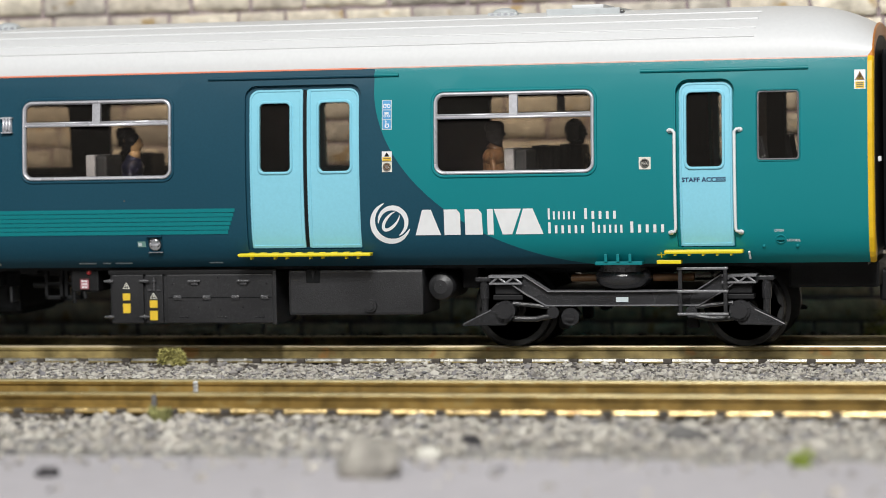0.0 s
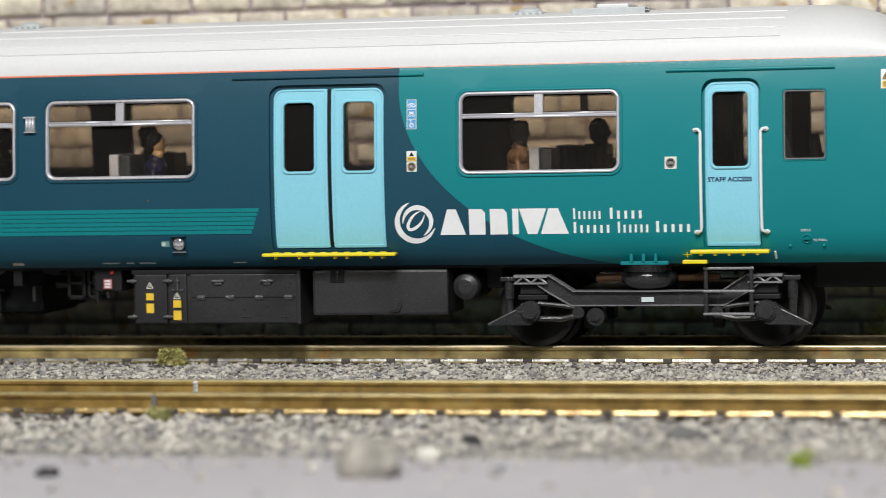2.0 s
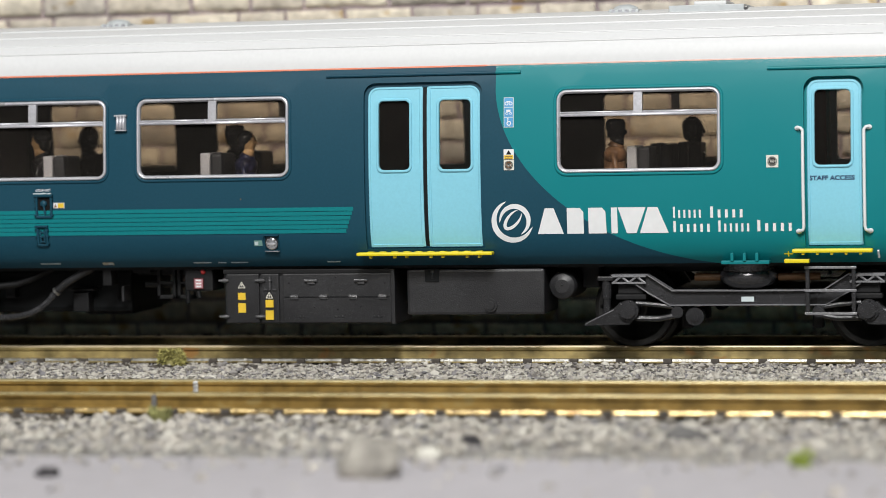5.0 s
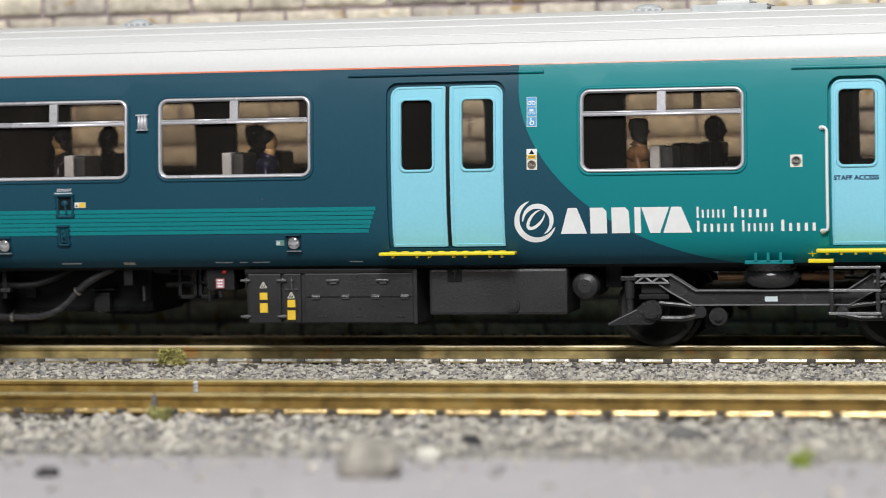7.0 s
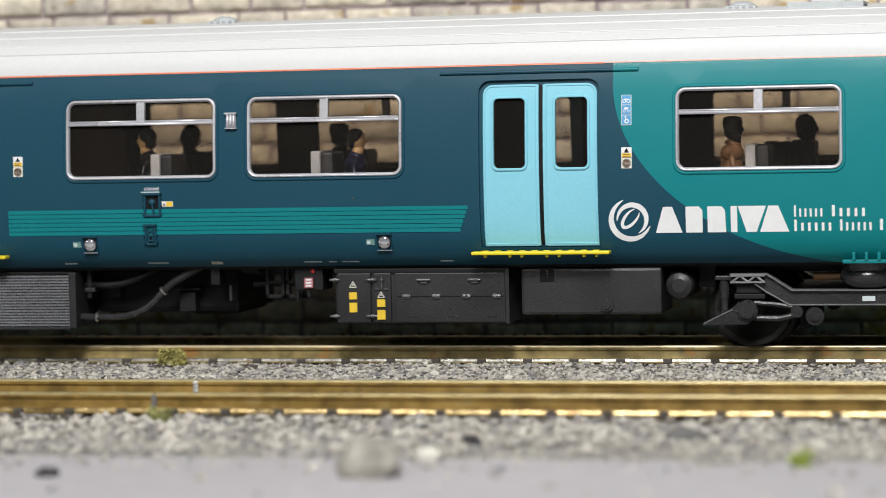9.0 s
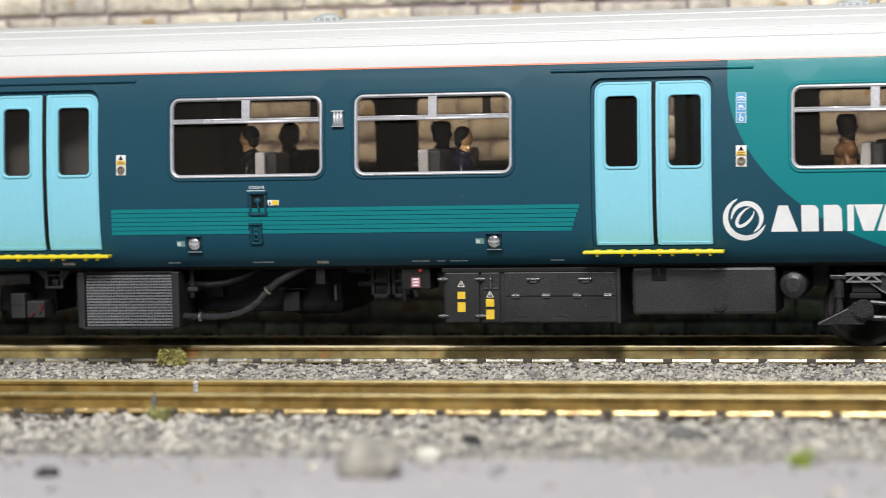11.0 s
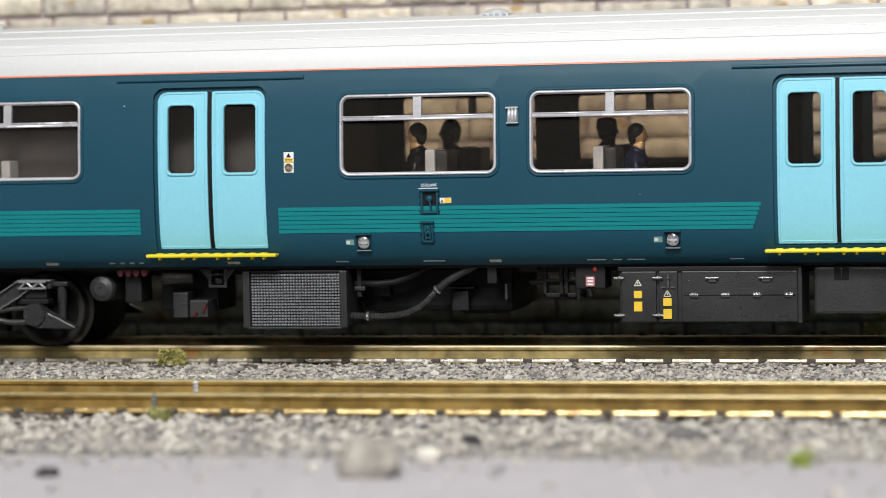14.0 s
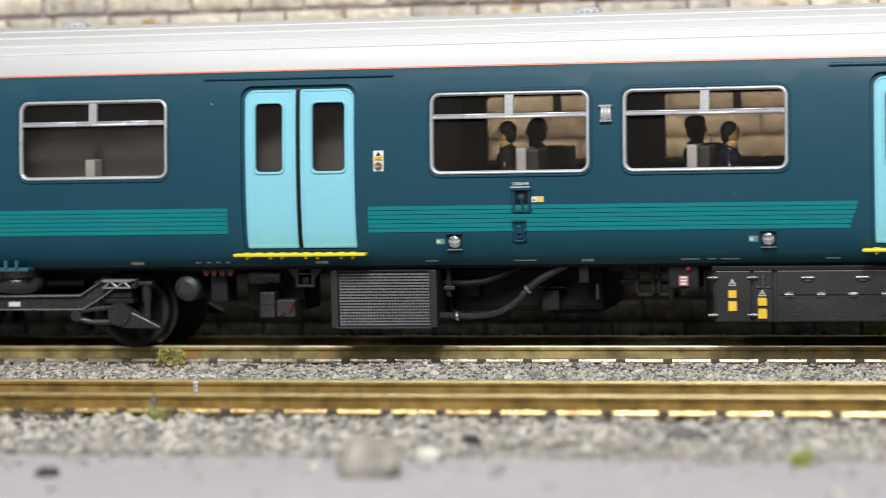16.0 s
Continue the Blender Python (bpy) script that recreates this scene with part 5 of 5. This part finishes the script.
    for x0, x1, z0, z1 in ((-206.2, -205.75, 9.4, 12.0), (-203.75, -203.3, 9.4, 12.0), (-206.2, -203.3, 9.2, 9.6), (-206.0, -203.5, 11.05, 11.3)):
        box(bm, x0, x1, -14.8, -14.2, z0, z1, 0.1)
    prism(bm, [(-207.6, 12.1), (-206.1, 12.1), (-206.1, 10.2)], -14.6, -14.3)
    prism(bm, [(-203.4, 10.2), (-203.4, 12.1), (-202.0, 12.1)], -14.6, -14.3)
    box(bm, -205.3, -204.2, -14.3, -12, 9.7, 10.6, 0.2)
    part("step_stirrup", bm, "under", car)
    for i in range(4):
        x = -220.8 + 1.25 * i
        bm = bmesh.new()
        prism(bm, [(x, 12.1), (x + 1.15, 12.1), (x + 1.1, 11.5), (x + 0.85, 10.95), (x + 0.35, 10.95), (x + 0.1, 11.5)], -14.4, -13.4, 0, 0.05)
        part("red_tap", bm, "dull_red", car, "dull red tap")
    face_box("underframe_box", -220.0, -217.4, 6.9, 11.0, -13.0, -8, "under_dark")


# ---- bogies ----
WHEELS = []


def bogie(cx, ladder, drop=0.0):
    bg = empty("bogie", (cx, 0, -drop), car)
    bg["label"] = "charcoal plastic bogie with a black wheel at each corner"
    half = [(19.5, 10.75), (14.35, 10.75), (10.75, 8.45), (0, 8.4)]
    low = [(0, 6.35), (11.1, 6.38), (14.3, 8.2), (16.0, 9.4), (19.5, 9.55)]
    for side in (-1, 1):
        ya, yb = side * 15.1, side * 13.4
        pts = [(-x, z) for x, z in half] + [(x, z) for x, z in half[-2::-1]] + [(x, z) for x, z in low[::-1]][:-1] + [(-x, z) for x, z in low]
        bm = bmesh.new()
        prism(bm, pts, ya, yb)
        part("side_frame", bm, "bogie", bg)
        bm = bmesh.new()
        for line in ([(-x, z) for x, z in half] + [(x, z) for x, z in half[-2::-1]], [(-x, z) for x, z in low[3:0:-1]] + [(x, z) for x, z in low[1:4]]):
            for (xa, za), (xb, zb) in zip(line, line[1:]):
                prism(bm, [(xa, za - 0.10), (xb, zb - 0.10), (xb, zb + 0.10), (xa, za + 0.10)], side * 15.75, side * 13.5, 0, 0.07)
        part("flange", bm, "bogie_edge", bg)
        bm = bmesh.new()
        box(bm, -0.9, 0.9, side * 15.16 - 0.05, side * 15.16 + 0.05, 6.85, 7.55)
        part("bogie_label", bm, "pale_text", bg, "pale blue label")
        for s in (-1, 1):
            ax = 17.05 * s
            # truss on top of the frame's end
            bm = bmesh.new()
            xa, xb = sorted((s * 14.5, s * (19.4 if ladder else 18.9)))
            for z in (9.65, 10.6):
                box(bm, xa, xb, side * 15.7 - 0.25, side * 15.7 + 0.25, z - 0.13, z + 0.13)
            for i in range(2):
                x0, w = xa + 0.2 + (xb - xa - 0.4) * i / 2, (xb - xa - 0.4) / 2
                for p, q in (((x0, 9.7), (x0 + w / 2, 10.55)), ((x0 + w / 2, 10.55), (x0 + w, 9.7))):
                    tube(bm, [(p[0], side * 15.7, p[1]), (q[0], side * 15.7, q[1])], 0.17, 6)
            part("end_truss", bm, "bogie_edge", bg)
            # black plate added for the shade seen through the truss triangles
            bm = bmesh.new()
            box(bm, xa + 0.1, xb - 0.1, side * 15.25 - 0.1, side * 15.25 + 0.1, 9.75, 10.5)
            part("truss_backing", bm, "black", bg)
            bm = bmesh.new()
            xa, xb = sorted((s * 14.6, s * 19.0))
            box(bm, xa + 0.3, xb - 0.3, side * 14 - 1, side * 14 + 1, 8.0, 9.6, 0.15)
            box(bm, xa, xb, side * 14 - 1.2, side * 14 + 1.2, 7.2, 7.95, 0.15)
            part("spring_seat", bm, "under_dark", bg)
            bm = bmesh.new()
            tube(bm, [(s * 20.6, side * 13.4, 4.2), (s * 20.6, side * 13.4, 7.2), (s * 20.6, side * 13.4, 7.25), (s * 20.6, side * 13.4, 10)], [0.55, 0.55, 0.72, 0.72], 14)
            xa, xb = sorted((s * 19.4, s * 21.8))
            box(bm, xa, xb, side * 13.4 - 0.9, side * 13.4 + 0.9, 9.85, 10.5, 0.15)
            part("damper", bm, "bogie", bg)
            # axlebox with its tapered spring arm and links
            bm = bmesh.new()
            ya, yb = sorted((side * 16.3, side * 13.5))
            disc(bm, ax, 5.65, ya, yb, 1.5 if ladder else 1.7, 28)
            if ladder:
                disc(bm, ax, 5.65, side * 16.75, side * 16.2, 1.12, 24)
            for k in range(6):
                a = k * 1.0472 + 0.3
                ball(bm, ax + 1.32 * math.cos(a), side * 16.3, 5.65 + 1.32 * math.sin(a), 0.16, 0.12, 0.16, seg=6)
            part("axlebox", bm, "bogie", bg)
            bm = bmesh.new()
            prism(bm, [(ax + s * 6.4, 3.45), (ax + s * 6.4, 3.85), (ax + s * 2.1, 5.9), (ax + s * 1.2, 6.9), (ax - s * 0.6, 4.2), (ax, 3.6)], side * 15.9, side * 14.2, 0, 0.1)
            part("spring_arm", bm, "bogie", bg)
            # thin pale bar that puts the glint along the arm's top edge
            bm = bmesh.new()
            tube(bm, [(ax + s * 6.3, side * 15.92, 3.72), (ax + s * 4.2, side * 15.92, 4.8), (ax + s * 2.1, side * 15.92, 5.8)], 0.085, 6)
            part("arm_edge", bm, "bogie_edge", bg)
            bm = bmesh.new()
            tube(bm, [(ax - s * 1.0, side * 15.2, 6.7), (ax - s * 4.4, side * 15.2, 6.4), (ax - s * 6.4, side * 15.2, 6.1)], 0.35, 8)
            tube(bm, [(ax - s * 1.0, side * 15.2, 4.5), (ax - s * 4.4, side * 15.2, 4.45), (ax - s * 6.6, side * 15.2, 4.9)], 0.42, 8)
            disc(bm, ax - s * 7.0, 5.4, side * 15.7, side * 14.5, 0.85, 16)
            part("traction_link", bm, "bogie", bg)
            if s < 0 and ladder:
                bm = bmesh.new()
                disc(bm, ax - s * 9.5, 4.75, side * 15.6, side * 13.5, 1.3, 24)
                disc(bm, ax - s * 9.5, 4.75, side * 15.95, side * 15.5, 0.65, 16)
                part("roller", bm, "bogie", bg)
            bm = bmesh.new()
            box(bm, ax - s * 7.6 - 0.8, ax - s * 7.6 + 0.8, side * 9.2 - 1.2, side * 9.2 + 1.2, 2.6, 7.5, 0.4)
            part("brake_block", bm, "under_dark", bg)
        bm = bmesh.new()
        ball(bm, -0.1, side * 12.8, 10.35, 4.15, 3.5, 2.05, seg=28)
        tube(bm, [(-0.2, side * 12.6, 11.2), (-0.2, side * 12.6, 12.3)], 3.7, 28)
        part("air_spring", bm, "rubber", bg, "glossy dark rubber air spring")
        bm = bmesh.new()
        ys = sorted((side * 18.1, side * 15.5))
        box(bm, -3.35, 3.5, ys[0], ys[1], 12.35, 12.85, 0.1)
        for x in (-1.75, 0.0, 1.75):
            box(bm, x - 0.22, x + 0.22, side * 18.0 - 0.35, side * 18.0 + 0.35, 12.8, 13.95, 0.08)
        part("spring_bracket", bm, "teal" if ladder else "dark_bracket", bg, "painted bracket above the air spring")
        bm = bmesh.new()
        tube(bm, [(-8, side * 11.5, 10.15), (-4.0, side * 11.5, 10.15)], 0.55, 12)
        tube(bm, [(4.0, side * 11.5, 10.15), (10, side * 11.5, 10.15)], 0.55, 12)
        part("torsion_bar", bm, "copper" if ladder else "under_dark", bg, "dull brown bar" if ladder else "black bar")
        if ladder:
            bm = bmesh.new()
            y0, y1 = sorted((side * 17.3, side * 16.7))
            for x in (8.45, 14.9):
                box(bm, x, x + 0.55, y0, y1, 5.05, 12.0, 0.08)
            part("cab_ladder", bm, "bogie", bg, "charcoal step ladder below the cab door")
            for z in (11.75, 8.5, 5.25):
                bm = bmesh.new()
                box(bm, 8.3, 15.6, y0 - 0.15, y1 + 0.15, z - 0.18, z + 0.18, 0.08)
                part("ladder_rung", bm, "bogie_edge", bg)
    bm = bmesh.new()
    box(bm, -12, 12, -12.5, 12.5, 7.0, 8.2, 0.3)
    box(bm, -3.5, 3.5, -10, 10, 7.5, 11.0, 0.4)
    part("bolster", bm, "under_dark", bg)
    for s in (-1, 1):
        bm = bmesh.new()
        tube(bm, [(0, -13.6, 0), (0, 13.6, 0)], 0.9, 14)
        for side in (-1, 1):
            prof = [(6.7, 0.9), (6.75, 4.3), (7.0, 6.25), (7.4, 6.35), (7.7, 5.75), (9.6, 5.6), (9.7, 5.45), (9.7, 4.75), (9.5, 4.6), (9.4, 2.3), (9.6, 1.9), (9.9, 1.5), (9.9, 0.9)]
            tube(bm, [(0, side * y, 0) for y, r in prof], [r for y, r in prof], 40, caps=False)
            for k in range(3):
                a = k * 2.0944
                ball(bm, 3.2 * math.cos(a), side * 9.12, 3.2 * math.sin(a), 0.35, 0.2, 0.35, seg=8)
        w = part("wheelset", bm, "wheel", bg, "blackened metal wheels on an axle")
        w.location = (17.05 * s * K, 0, (5.6 + drop) * K)
        WHEELS.append((w, 17.05 * s, 5.6 + drop))
    return bg


stripes()
logo()
signs()
interior()
cabinets()
radiator()
pipes()
bogie(-66.25, True)
bogie(-250.55, False, 0.3)


def motions():
    walk(car, [(t, pose(s * K, 0, 0)) for t, s in RUN])
    turn = []
    for (ta, sa), (tb, sb) in zip(RUN, RUN[1:]):
        k = max(1, math.ceil(abs(sb - sa) / 5.0))
        turn += [(ta + (tb - ta) * i / k, sa + (sb - sa) * i / k) for i in range(k)]
    turn.append(RUN[-1])
    for w, x, z in WHEELS:
        walk(w, [(t, pose(x * K, 0, z * K, 0, math.degrees(s / 5.6), 0)) for t, s in turn])


motions()
